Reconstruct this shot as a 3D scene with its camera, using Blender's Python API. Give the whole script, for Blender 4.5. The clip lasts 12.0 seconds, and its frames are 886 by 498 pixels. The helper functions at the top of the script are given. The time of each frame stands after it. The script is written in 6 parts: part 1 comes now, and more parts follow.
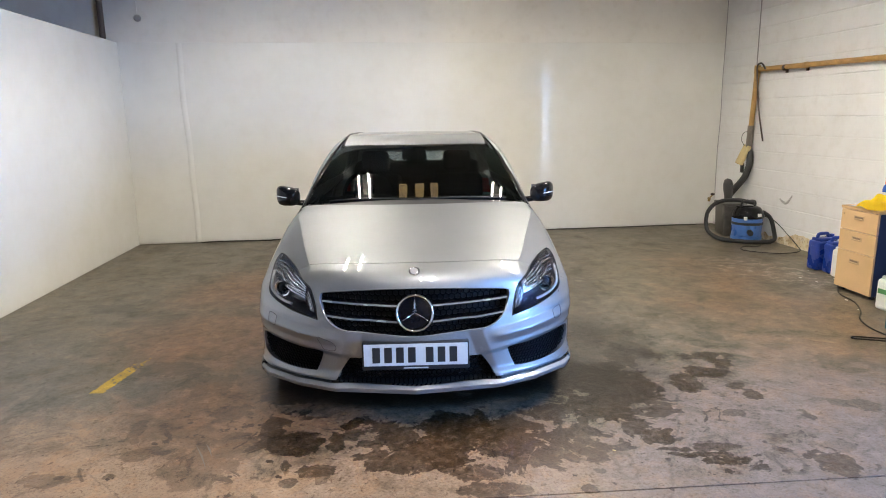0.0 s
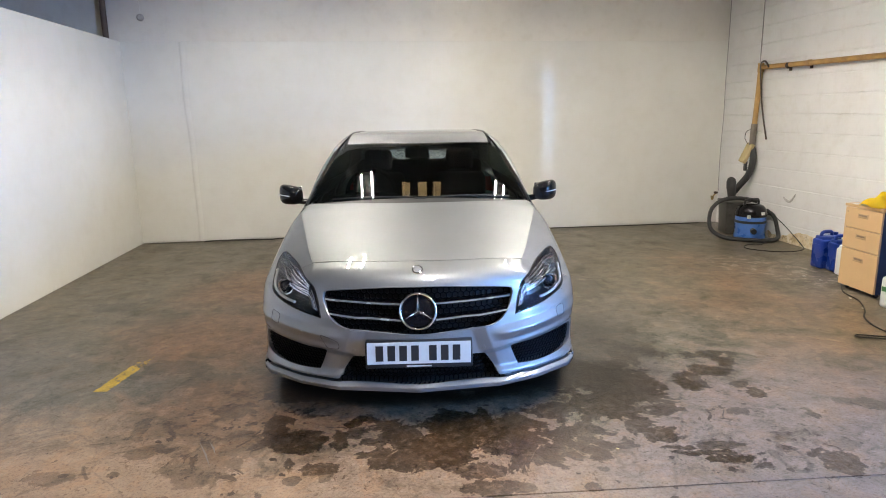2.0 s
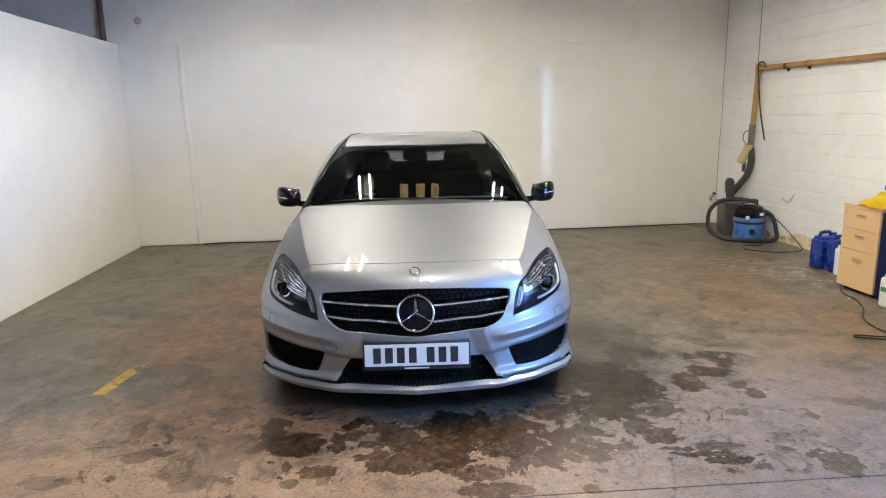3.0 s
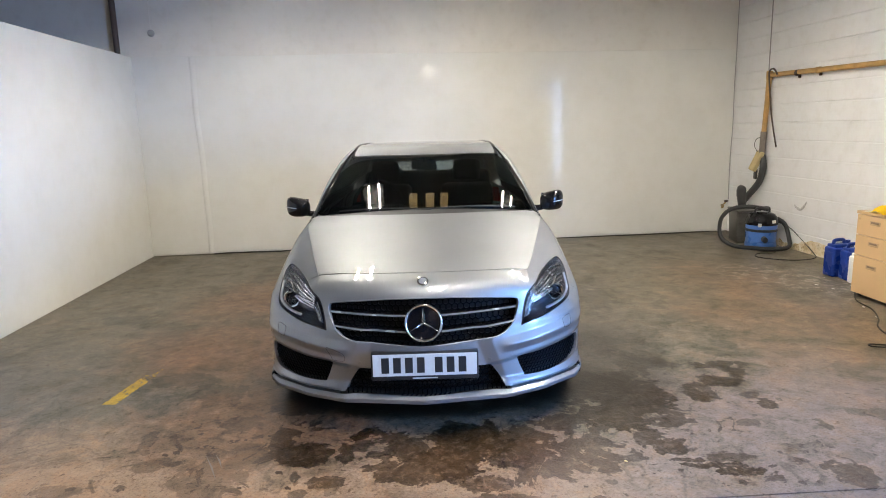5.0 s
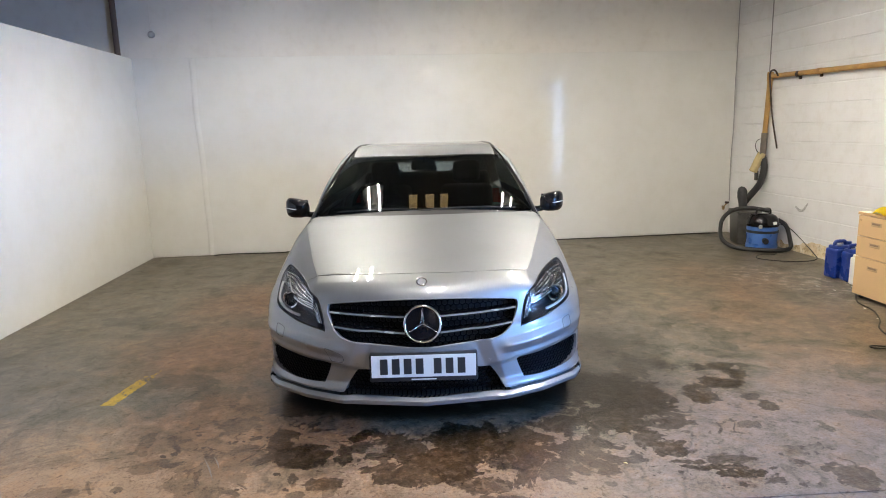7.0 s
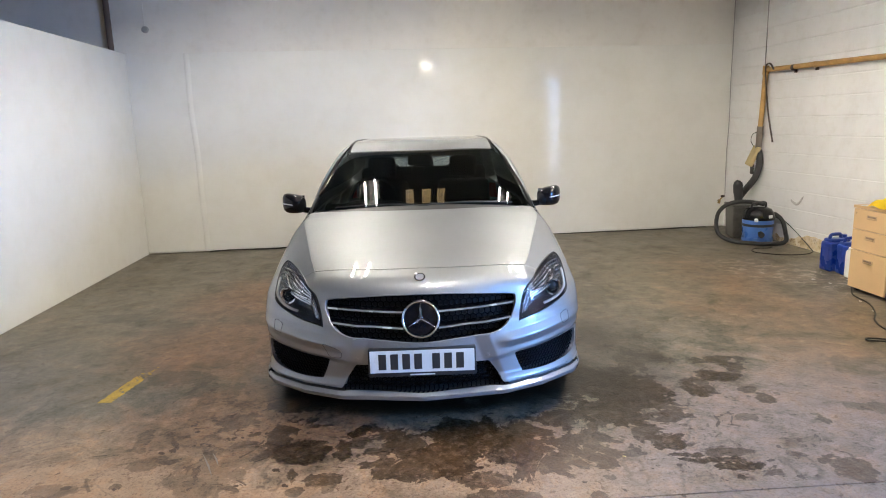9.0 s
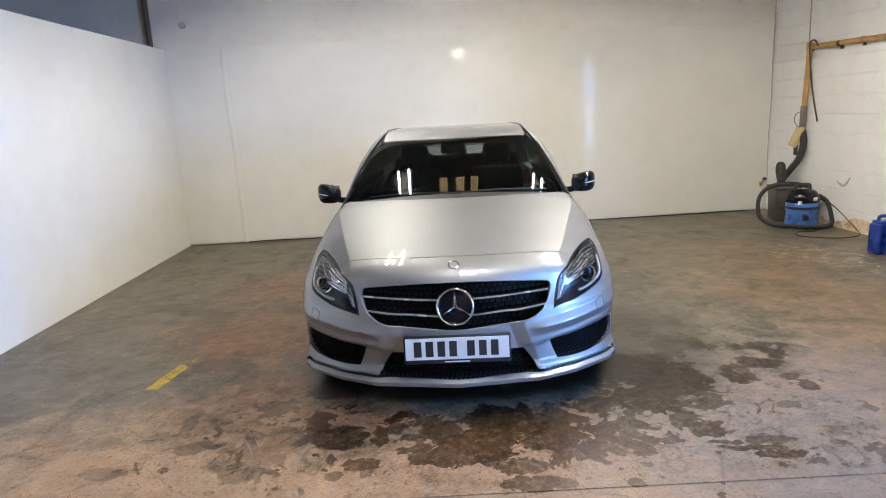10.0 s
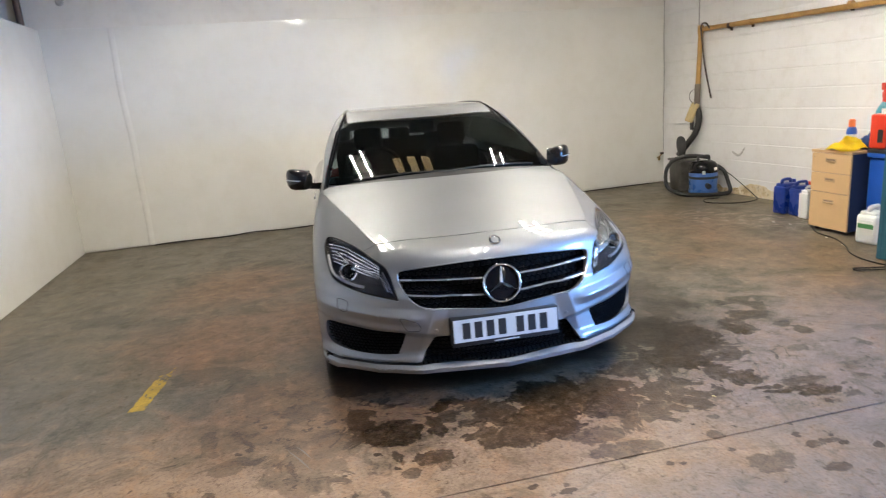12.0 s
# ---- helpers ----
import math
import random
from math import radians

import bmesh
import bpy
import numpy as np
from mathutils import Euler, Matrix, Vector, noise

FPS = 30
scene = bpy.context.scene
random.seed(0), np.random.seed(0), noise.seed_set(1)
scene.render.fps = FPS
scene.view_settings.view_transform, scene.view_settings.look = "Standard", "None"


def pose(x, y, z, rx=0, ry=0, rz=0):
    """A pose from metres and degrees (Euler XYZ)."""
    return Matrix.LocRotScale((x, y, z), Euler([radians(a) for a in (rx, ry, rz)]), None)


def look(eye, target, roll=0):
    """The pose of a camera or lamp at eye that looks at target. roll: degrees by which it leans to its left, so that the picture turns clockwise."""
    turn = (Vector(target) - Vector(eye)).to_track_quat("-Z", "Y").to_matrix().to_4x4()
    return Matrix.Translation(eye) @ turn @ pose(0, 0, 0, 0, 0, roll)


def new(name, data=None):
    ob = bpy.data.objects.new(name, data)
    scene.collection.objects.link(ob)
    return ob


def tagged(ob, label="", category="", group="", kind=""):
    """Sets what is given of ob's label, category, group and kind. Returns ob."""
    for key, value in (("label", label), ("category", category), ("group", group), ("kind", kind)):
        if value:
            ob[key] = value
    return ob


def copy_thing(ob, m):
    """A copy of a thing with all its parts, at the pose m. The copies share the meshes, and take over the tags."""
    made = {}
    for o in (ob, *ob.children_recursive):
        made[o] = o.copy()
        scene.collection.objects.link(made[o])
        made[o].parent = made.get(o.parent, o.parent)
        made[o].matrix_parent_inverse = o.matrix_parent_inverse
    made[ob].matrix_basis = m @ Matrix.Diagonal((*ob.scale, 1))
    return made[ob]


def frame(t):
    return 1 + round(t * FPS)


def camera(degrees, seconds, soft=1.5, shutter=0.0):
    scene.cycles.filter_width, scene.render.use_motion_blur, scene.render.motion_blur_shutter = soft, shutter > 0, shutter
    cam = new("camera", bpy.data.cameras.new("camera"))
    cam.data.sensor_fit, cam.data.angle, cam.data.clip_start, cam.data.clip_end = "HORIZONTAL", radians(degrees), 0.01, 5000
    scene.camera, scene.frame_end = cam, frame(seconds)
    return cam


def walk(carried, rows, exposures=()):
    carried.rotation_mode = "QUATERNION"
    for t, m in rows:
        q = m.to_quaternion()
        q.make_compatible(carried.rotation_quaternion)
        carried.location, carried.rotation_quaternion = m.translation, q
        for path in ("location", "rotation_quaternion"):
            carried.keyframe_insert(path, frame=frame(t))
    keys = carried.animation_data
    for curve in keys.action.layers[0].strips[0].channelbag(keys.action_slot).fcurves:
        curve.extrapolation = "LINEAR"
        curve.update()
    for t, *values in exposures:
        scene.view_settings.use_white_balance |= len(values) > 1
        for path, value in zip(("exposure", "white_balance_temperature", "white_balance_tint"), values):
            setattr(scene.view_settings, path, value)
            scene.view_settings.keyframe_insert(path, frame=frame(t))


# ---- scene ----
cam = camera(70.0, 12.0, soft=1.0, shutter=0.4)
PATH = [
    (0, (0.05, -2.991, 1.555), (0.111, -1.034, 1.148), -0.8),
    (0.5, (0.05, -2.999, 1.55), (0.108, -1.041, 1.145), -0.6),
    (1, (0.055, -2.998, 1.553), (0.096, -1.043, 1.13), -1.2),
    (1.5, (0.046, -2.99, 1.553), (0.105, -1.033, 1.145), -0.8),
    (2, (0.047, -2.991, 1.551), (0.1, -1.034, 1.141), -0.9),
    (2.5, (0.05, -2.983, 1.553), (0.106, -1.024, 1.153), -1.1),
    (3, (0.057, -2.985, 1.548), (0.112, -1.027, 1.144), -1.1),
    (3.2, (0.061, -2.989, 1.555), (0.118, -1.035, 1.136), -1.2),
    (5, (0.075, -2.986, 1.554), (0.095, -1.022, 1.177), -1.5),
    (5.5, (0.076, -2.983, 1.556), (0.095, -1.019, 1.182), -1.4),
    (6, (0.073, -2.984, 1.553), (0.095, -1.017, 1.191), -1.4),
    (6.5, (0.077, -2.979, 1.547), (0.107, -1.017, 1.164), -1.1),
    (7, (0.085, -2.975, 1.545), (0.102, -1.009, 1.174), -1.5),
    (7.2, (0.096, -2.97, 1.542), (0.115, -1.008, 1.156), -1.4),
    (9, (0.074, -2.971, 1.545), (0.104, -1.009, 1.158), -1.7),
    (9.2, (0.068, -2.966, 1.536), (0.083, -1.004, 1.140), -1.7),
    (9.5, (0.072, -2.979, 1.544), (0.078, -1.02, 1.139), -2.2),
    (9.8, (0.070, -2.979, 1.548), (-0.006, -1.010, 1.209), -1.9),
    (10, (0.083, -2.982, 1.548), (0.0, -1.029, 1.128), -3.1),
    (10.2, (0.083, -2.972, 1.536), (0.079, -1.016, 1.118), -1.9),
    (10.3, (0.086, -2.969, 1.530), (0.160, -1.026, 1.059), -2.7),
    (10.5, (0.062, -2.988, 1.527), (0.09, -1.046, 1.049), -3.0),
    (10.6, (0.038, -2.975, 1.504), (0.118, -1.035, 1.023), -1.6),
    (10.8, (-0.042, -2.985, 1.505), (0.224, -1.061, 1.030), 0.7),
    (11, (-0.142, -2.993, 1.511), (0.24, -1.073, 1.099), 0.5),
    (11.1, (-0.208, -2.990, 1.511), (0.253, -1.095, 1.069), -0.2),
    (11.2, (-0.276, -2.997, 1.51), (0.132, -1.097, 1.039), -1.8),
    (11.4, (-0.383, -2.979, 1.499), (0.049, -1.099, 0.972), -2.8),
    (11.5, (-0.436, -2.959, 1.49), (-0.022, -1.077, 0.957), -2.7),
    (11.7, (-0.563, -2.896, 1.49), (-0.181, -0.99, 1.016), -4.5),
    (11.8, (-0.632, -2.843, 1.475), (-0.290, -0.925, 1.012), -5.8),
    (12, (-0.784, -2.777, 1.491), (-0.436, -0.864, 1.022), -4.3),
]
walk(cam, [(t, look(eye, target, roll)) for t, eye, target, roll in PATH])

# ---- daylight outside the doorway, and the room's exposure ----
scene.view_settings.exposure = 0.0
world = bpy.data.worlds.new("sky")
scene.world = world
world.use_nodes = True
_sky = world.node_tree.nodes.new("ShaderNodeTexSky")
_sky.sky_type, _sky.sun_disc = "NISHITA", False
_sky.sun_elevation, _sky.sun_rotation = radians(28), radians(200)
world.node_tree.links.new(_sky.outputs[0], world.node_tree.nodes["Background"].inputs[0])
world.node_tree.nodes["Background"].inputs[1].default_value = 0.12


def area_lamp(name, m, sx, sy, power, color):
    d = bpy.data.lights.new(name, "AREA")
    d.shape, d.size, d.size_y, d.energy, d.color = "RECTANGLE", sx, sy, power, color
    ob = new(name, d)
    ob.matrix_world = m
    return ob


# sky light that enters through the doorway in the right-hand wall
door_lamp = area_lamp("doorway_daylight", look((5.11, -2.85, 1.50), (0.6, 0.0, -0.55)), 1.00, 2.30, 125, (0.12, 0.37, 1.0))
door_lamp.data.spread = radians(82)

# ---- materials ----
def nodes_of(name):
    m = bpy.data.materials.new(name)
    m.use_nodes = True
    return m, m.node_tree.nodes, m.node_tree.links, m.node_tree.nodes["Principled BSDF"]


def ramp_node(N, L, src, stops):
    r = N.new("ShaderNodeValToRGB")
    e = r.color_ramp.elements
    while len(e) < len(stops):
        e.new(0.5)
    for el, (p, c) in zip(e, stops):
        el.position, el.color = p, (*c, 1) if len(c) == 3 else c
    L.new(src, r.inputs[0])
    return r.outputs[0]


def noise_node(N, L, vec, scale, detail=4.0, rough=0.55, dist=0.0):
    n = N.new("ShaderNodeTexNoise")
    n.inputs["Scale"].default_value, n.inputs["Detail"].default_value = scale, detail
    n.inputs["Roughness"].default_value, n.inputs["Distortion"].default_value = rough, dist
    L.new(vec, n.inputs["Vector"])
    return n.outputs["Fac"]


def math_node(N, L, op, a, b=None, clamp=False):
    n = N.new("ShaderNodeMath")
    n.operation, n.use_clamp = op, clamp
    for i, v in enumerate((a, b)):
        if v is None:
            continue
        if isinstance(v, (int, float)):
            n.inputs[i].default_value = v
        else:
            L.new(v, n.inputs[i])
    return n.outputs[0]


def mix_col(N, L, fac, a, b, mode="MIX"):
    n = N.new("ShaderNodeMix")
    n.data_type, n.blend_type = "RGBA", mode
    for i, v in ((0, fac), (6, a), (7, b)):
        if isinstance(v, (int, float)):
            n.inputs[i].default_value = v
        elif isinstance(v, tuple):
            n.inputs[i].default_value = (*v, 1)
        else:
            L.new(v, n.inputs[i])
    return n.outputs[2]


def world_pos(N):
    return N.new("ShaderNodeNewGeometry").outputs["Position"]


def obj_pos(N):
    return N.new("ShaderNodeTexCoord").outputs["Object"]


def bump_into(N, L, bsdf, height, strength, distance=0.01):
    b = N.new("ShaderNodeBump")
    b.inputs["Strength"].default_value, b.inputs["Distance"].default_value = strength, distance
    L.new(height, b.inputs["Height"])
    L.new(b.outputs[0], bsdf.inputs["Normal"])


def surface(name, color, rough=0.5, metal=0.0, var=0.08, vscale=6.0, grain=0.03, gscale=90.0, bump=0.1,
            coat=0.0, local=True, rvar=0.08, spec=0.5):
    """A plain material with blotches and grain at two scales, and a fine relief."""
    m, N, L, B = nodes_of(name)
    v = obj_pos(N) if local else world_pos(N)
    big, small = noise_node(N, L, v, vscale), noise_node(N, L, v, gscale, 3.0)
    lo = tuple(c * (1 - var) for c in color)
    hi = tuple(min(1.0, c * (1 + var)) for c in color)
    c1 = ramp_node(N, L, big, [(0.3, lo), (0.7, hi)])
    g = ramp_node(N, L, small, [(0.3, (1 - grain * 2,) * 3), (0.7, (1, 1, 1))])
    L.new(mix_col(N, L, 1.0, c1, g, "MULTIPLY"), B.inputs["Base Color"])
    r = ramp_node(N, L, big, [(0.3, (max(0.02, rough - rvar),) * 3), (0.7, (min(1, rough + rvar),) * 3)])
    L.new(r, B.inputs["Roughness"])
    B.inputs["Metallic"].default_value, B.inputs["Coat Weight"].default_value = metal, coat
    B.inputs["Coat Roughness"].default_value = 0.03
    B.inputs["Specular IOR Level"].default_value = spec
    if bump:
        bump_into(N, L, B, small, bump, 0.002)
    return m


def emitter(name, color, power):
    m, N, L, B = nodes_of(name)
    B.inputs["Base Color"].default_value = (0.8, 0.8, 0.8, 1)
    B.inputs["Emission Color"].default_value, B.inputs["Emission Strength"].default_value = (*color, 1), power
    return m


def cladding_material():
    """Glossy white hygienic wall sheet, slightly yellowed and dusty."""
    m, N, L, B = nodes_of("white_cladding")
    v = world_pos(N)
    big, mid, fine = noise_node(N, L, v, 0.7, 3), noise_node(N, L, v, 5.0, 6, 0.65), noise_node(N, L, v, 60, 3)
    c = ramp_node(N, L, big, [(0.3, (0.69, 0.68, 0.635)), (0.7, (0.765, 0.76, 0.72))])
    s = ramp_node(N, L, mid, [(0.30, (0.965, 0.96, 0.945)), (0.55, (1, 1, 1))])
    L.new(mix_col(N, L, 1.0, c, s, "MULTIPLY"), B.inputs["Base Color"])
    r = ramp_node(N, L, mid, [(0.3, (0.09,) * 3), (0.7, (0.05,) * 3)])
    L.new(r, B.inputs["Roughness"])
    B.inputs["Specular IOR Level"].default_value = 0.30
    b = math_node(N, L, "ADD", math_node(N, L, "MULTIPLY", big, 6.0), math_node(N, L, "MULTIPLY", fine, 0.05))
    bump_into(N, L, B, b, 0.012, 0.006)
    return m


def painted_block_material(name, tone):
    m, N, L, B = nodes_of(name)
    v = world_pos(N)
    big, mid, fine = noise_node(N, L, v, 0.9, 4), noise_node(N, L, v, 7, 6, 0.65), noise_node(N, L, v, 160, 4)
    lo = tuple(t * 0.88 for t in tone)
    c = ramp_node(N, L, big, [(0.3, lo), (0.7, tone)])
    s = ramp_node(N, L, mid, [(0.27, (0.93, 0.92, 0.90)), (0.5, (1, 1, 1))])
    info = N.new("ShaderNodeObjectInfo")
    k = ramp_node(N, L, info.outputs["Random"], [(0.0, (0.985,) * 3), (1.0, (1, 1, 1))])
    L.new(mix_col(N, L, 1.0, mix_col(N, L, 1.0, c, s, "MULTIPLY"), k, "MULTIPLY"), B.inputs["Base Color"])
    B.inputs["Roughness"].default_value = 0.55
    h = math_node(N, L, "ADD", fine, math_node(N, L, "MULTIPLY", mid, 1.5))
    bump_into(N, L, B, h, 0.35, 0.004)
    return m


# stains on the floor: x, y, half width, half depth, strength
POOL_BESIDE_CAR = [(1.03, 0.55, 0.19, 0.21, 1.0), (1.20, 0.43, 0.15, 0.20, 1.0), (1.03, 0.21, 0.14, 0.15, 1.0), (1.27, 0.31, 0.07, 0.09, 0.9), (1.33, 0.13, 0.08, 0.05, 0.8),
                   (1.17, -0.15, 0.09, 0.09, 0.9), (1.11, -0.09, 0.06, 0.07, 0.8), (0.69, 0.13, 0.10, 0.09, 0.8), (1.31, 0.79, 0.08, 0.09, 0.7), (1.44, 0.89, 0.14, 0.04, 0.6)]
POOL_BEFORE_CAR = [(0.22, -0.05, 0.17, 0.15, 1.0), (0.38, -0.12, 0.14, 0.13, 0.9), (0.15, -0.25, 0.09, 0.12, 1.0), (0.26, -0.43, 0.10, 0.05, 0.8), (0.52, -0.18, 0.09, 0.05, 0.8),
                   (0.83, -0.31, 0.04, 0.06, 0.8), (0.79, -0.21, 0.03, 0.03, 0.7), (0.29, -0.58, 0.09, 0.04, 0.8), (0.43, -0.57, 0.05, 0.03, 0.7), (0.74, -0.58, 0.03, 0.03, 0.8),
                   (-0.10, -0.09, 0.08, 0.10, 0.9), (-0.22, -0.16, 0.05, 0.03, 0.7), (-0.06, -0.33, 0.14, 0.07, 0.85), (0.07, -0.20, 0.08, 0.11, 0.95)]
DAMP_ON_DRIVER_SIDE = [(-0.75, 0.03, 0.06, 0.11, 0.8), (-0.61, -0.11, 0.11, 0.08, 0.95), (-0.33, 0.06, 0.05, 0.05, 1.0), (-0.40, -0.10, 0.03, 0.09, 0.9), (-0.33, -0.05, 0.03, 0.05, 0.7),
                       (-0.46, -0.38, 0.07, 0.04, 0.8), (-0.42, -0.43, 0.03, 0.05, 0.5), (-0.57, -0.47, 0.03, 0.02, 0.7), (-0.36, -0.79, 0.09, 0.05, 0.7), (-0.70, 0.40, 0.15, 0.07, 0.7)]
DRY_SMEARS = [(-0.98, -0.29, 0.13, 0.16, 0.42), (-1.45, 0.04, 0.03, 0.08, 0.5), (-1.43, -0.06, 0.04, 0.02, 0.5), (-1.32, -0.19, 0.06, 0.05, 0.5), (-1.67, -0.39, 0.08, 0.04, 0.5),
              (-1.37, -0.37, 0.02, 0.02, 0.8), (-1.56, 0.88, 0.17, 0.10, 0.5), (-1.27, 0.62, 0.13, 0.12, 0.4), (-1.01, 0.21, 0.09, 0.08, 0.45), (-0.90, -0.12, 0.09, 0.10, 0.35),
              (-2.57, 2.22, 0.16, 0.07, 0.5), (-2.66, 2.35, 0.18, 0.04, 0.5), (-1.72, 0.90, 0.05, 0.04, 0.6), (-0.85, -0.20, 0.07, 0.06, 0.35), (2.09, 1.94, 0.19, 0.11, 0.35)]
DRIPS_TO_DOORWAY = [(1.21, -0.28, 0.07, 0.02, 0.9), (1.32, -0.34, 0.10, 0.025, 1.0), (1.42, -0.40, 0.09, 0.025, 1.0), (1.43, -0.28, 0.08, 0.025, 0.7), (1.90, -0.43, 0.08, 0.08, 0.75),
                    (1.98, -0.30, 0.08, 0.04, 0.3), (1.68, 0.07, 0.05, 0.03, 0.6), (2.05, 0.03, 0.03, 0.05, 0.7), (2.44, 0.11, 0.05, 0.05, 0.6), (2.30, 0.14, 0.06, 0.04, 0.5),
                    (1.64, -0.50, 0.02, 0.015, 0.8), (1.59, -0.37, 0.02, 0.01, 0.8), (0.84, -0.82, 0.08, 0.05, 0.7), (1.03, -0.93, 0.05, 0.02, 0.9), (1.09, -0.77, 0.05, 0.02, 0.9), (0.56, -1.10, 0.08, 0.08, 0.6)]
WET_PRINTS = [(1.89, 0.28, 0.045, 0.05, 0.9), (1.56, 0.43, 0.05, 0.10, 1.0), (1.63, 0.49, 0.04, 0.09, 0.8), (1.77, 0.61, 0.09, 0.07, 1.0), (1.92, 0.74, 0.06, 0.05, 1.0),
              (1.87, 0.87, 0.12, 0.05, 0.9), (1.85, 0.40, 0.04, 0.03, 0.8), (1.95, 1.08, 0.05, 0.05, 0.4), (1.71, -0.50, 0.015, 0.015, 0.8)]
GRIME_BY_WALL = [(2.09, 1.93, 0.18, 0.13, 0.45), (1.63, 1.51, 0.12, 0.06, 0.45), (2.64, 1.95, 0.09, 0.08, 0.5), (1.38, 0.94, 0.15, 0.08, 0.55), (1.26, 1.39, 0.12, 0.17, 0.4), (1.48, 2.59, 0.13, 0.33, 0.4), (2.45, 1.00, 0.09, 0.05, 0.35), (2.70, 0.78, 0.11, 0.06, 0.35), (2.09, 1.25, 0.06, 0.06, 0.5), (2.90, 3.14, 0.17, 0.09, 0.35), (3.17, 1.83, 0.11, 0.09, 0.4)]
WET_STAINS = GRIME_BY_WALL + POOL_BESIDE_CAR + POOL_BEFORE_CAR + DAMP_ON_DRIVER_SIDE + DRY_SMEARS + DRIPS_TO_DOORWAY + WET_PRINTS
FOOT_MARKS = [(0.94, -0.36, 0.05, 0.07), (0.94, -0.47, 0.04, 0.045), (-0.69, -0.28, 0.05, 0.08), (-0.68, -0.40, 0.035, 0.045), (-0.90, -0.10, 0.09, 0.05), (-1.16, 0.03, 0.12, 0.06), (1.70, -0.42, 0.06, 0.10)]


def floor_material():
    """Old painted concrete: worn green-grey paint, rust-brown patches, wet stains, foot marks and the car's painted
    shade.
    """
    m, N, L, B = nodes_of("worn_concrete")
    v = world_pos(N)
    n1 = noise_node(N, L, v, 0.75, 5, 0.6, 0.4)
    n2 = noise_node(N, L, v, 2.6, 8, 0.70, 0.5)
    n3 = noise_node(N, L, v, 9.0, 8, 0.72, 0.3)
    n4 = noise_node(N, L, v, 75.0, 5, 0.7)
    # the rims of all patches are ragged: look them up at a shifted place
    nz = N.new("ShaderNodeTexNoise")
    nz.inputs["Scale"].default_value, nz.inputs["Detail"].default_value, nz.inputs["Roughness"].default_value = 7.0, 7.0, 0.68
    L.new(v, nz.inputs["Vector"])
    off = N.new("ShaderNodeVectorMath")
    off.operation = "MULTIPLY_ADD"
    L.new(nz.outputs["Color"], off.inputs[0])
    off.inputs[1].default_value, off.inputs[2].default_value = (0.13, 0.13, 0.0), (-0.065, -0.065, 0.0)
    add = N.new("ShaderNodeVectorMath")
    add.operation = "ADD"
    L.new(v, add.inputs[0])
    L.new(off.outputs[0], add.inputs[1])
    sep = N.new("ShaderNodeSeparateXYZ")
    L.new(add.outputs[0], sep.inputs[0])
    X, Y = sep.outputs[0], sep.outputs[1]

    ragged = math_node(N, L, "ADD", math_node(N, L, "MULTIPLY", math_node(N, L, "SUBTRACT", noise_node(N, L, v, 9.0, 6, 0.60, 0.4), 0.5), 2.6), math_node(N, L, "MULTIPLY", math_node(N, L, "SUBTRACT", n2, 0.5), 1.6))

    def oval(cx, cy, rx, ry):
        dx = math_node(N, L, "DIVIDE", math_node(N, L, "SUBTRACT", X, cx), rx)
        dy = math_node(N, L, "DIVIDE", math_node(N, L, "SUBTRACT", Y, cy), ry)
        return math_node(N, L, "SQRT", math_node(N, L, "ADD", math_node(N, L, "MULTIPLY", dx, dx), math_node(N, L, "MULTIPLY", dy, dy)))

    def blob(cx, cy, rx, ry, soft=0.5):
        e = math_node(N, L, "SUBTRACT", 1.0 + soft / 2, oval(cx, cy, rx, ry))
        return math_node(N, L, "DIVIDE", e, soft, True)

    def either(*a):
        r = a[0]
        for b in a[1:]:
            r = math_node(N, L, "MAXIMUM", r, b)
        return r

    def scaled(a, k):
        return math_node(N, L, "MULTIPLY", a, k)

    def plus(a, b):
        return math_node(N, L, "ADD", a, b)

    grey = ramp_node(N, L, n3, [(0.30, (0.088, 0.081, 0.063)), (0.70, (0.176, 0.160, 0.126))])
    rust = ramp_node(N, L, n3, [(0.28, (0.100, 0.061, 0.035)), (0.5, (0.180, 0.110, 0.064)), (0.72, (0.27, 0.174, 0.105))])
    pinkish = ramp_node(N, L, n3, [(0.28, (0.265, 0.186, 0.122)), (0.72, (0.385, 0.282, 0.200))])
    cement = ramp_node(N, L, n3, [(0.28, (0.146, 0.119, 0.106)), (0.72, (0.212, 0.180, 0.165))])
    # rust-brown patches where the paint has gone
    rz = either(blob(-1.3, 1.55, 0.85, 0.70, 1.0), scaled(blob(2.75, 1.6, 0.9, 1.3, 1.0), 0.55), blob(-0.9, 0.25, 0.7, 0.5, 1.0), scaled(blob(3.0, 3.1, 0.7, 1.0, 1.2), 0.6), blob(-1.6, 2.8, 0.6, 0.7, 1.2))
    rf = ramp_node(N, L, plus(scaled(rz, 0.45), plus(scaled(n1, 0.35), scaled(n2, 0.75))), [(0.66, (0, 0, 0)), (0.96, (1, 1, 1))])
    near = either(blob(-1.9, -1.2, 2.6, 1.35, 0.8), blob(0.0, -0.9, 2.2, 0.9, 0.8))
    nf = ramp_node(N, L, plus(scaled(near, 0.5), scaled(n2, 0.75)), [(0.50, (0, 0, 0)), (0.80, (1, 1, 1))])
    right = either(blob(2.3, -0.4, 1.7, 1.3, 0.8), blob(2.2, -1.9, 4.5, 1.3, 0.5))
    cf = ramp_node(N, L, plus(scaled(right, 0.5), scaled(n2, 0.75)), [(0.52, (0, 0, 0)), (0.86, (1, 1, 1))])
    base = mix_col(N, L, nf, grey, pinkish)
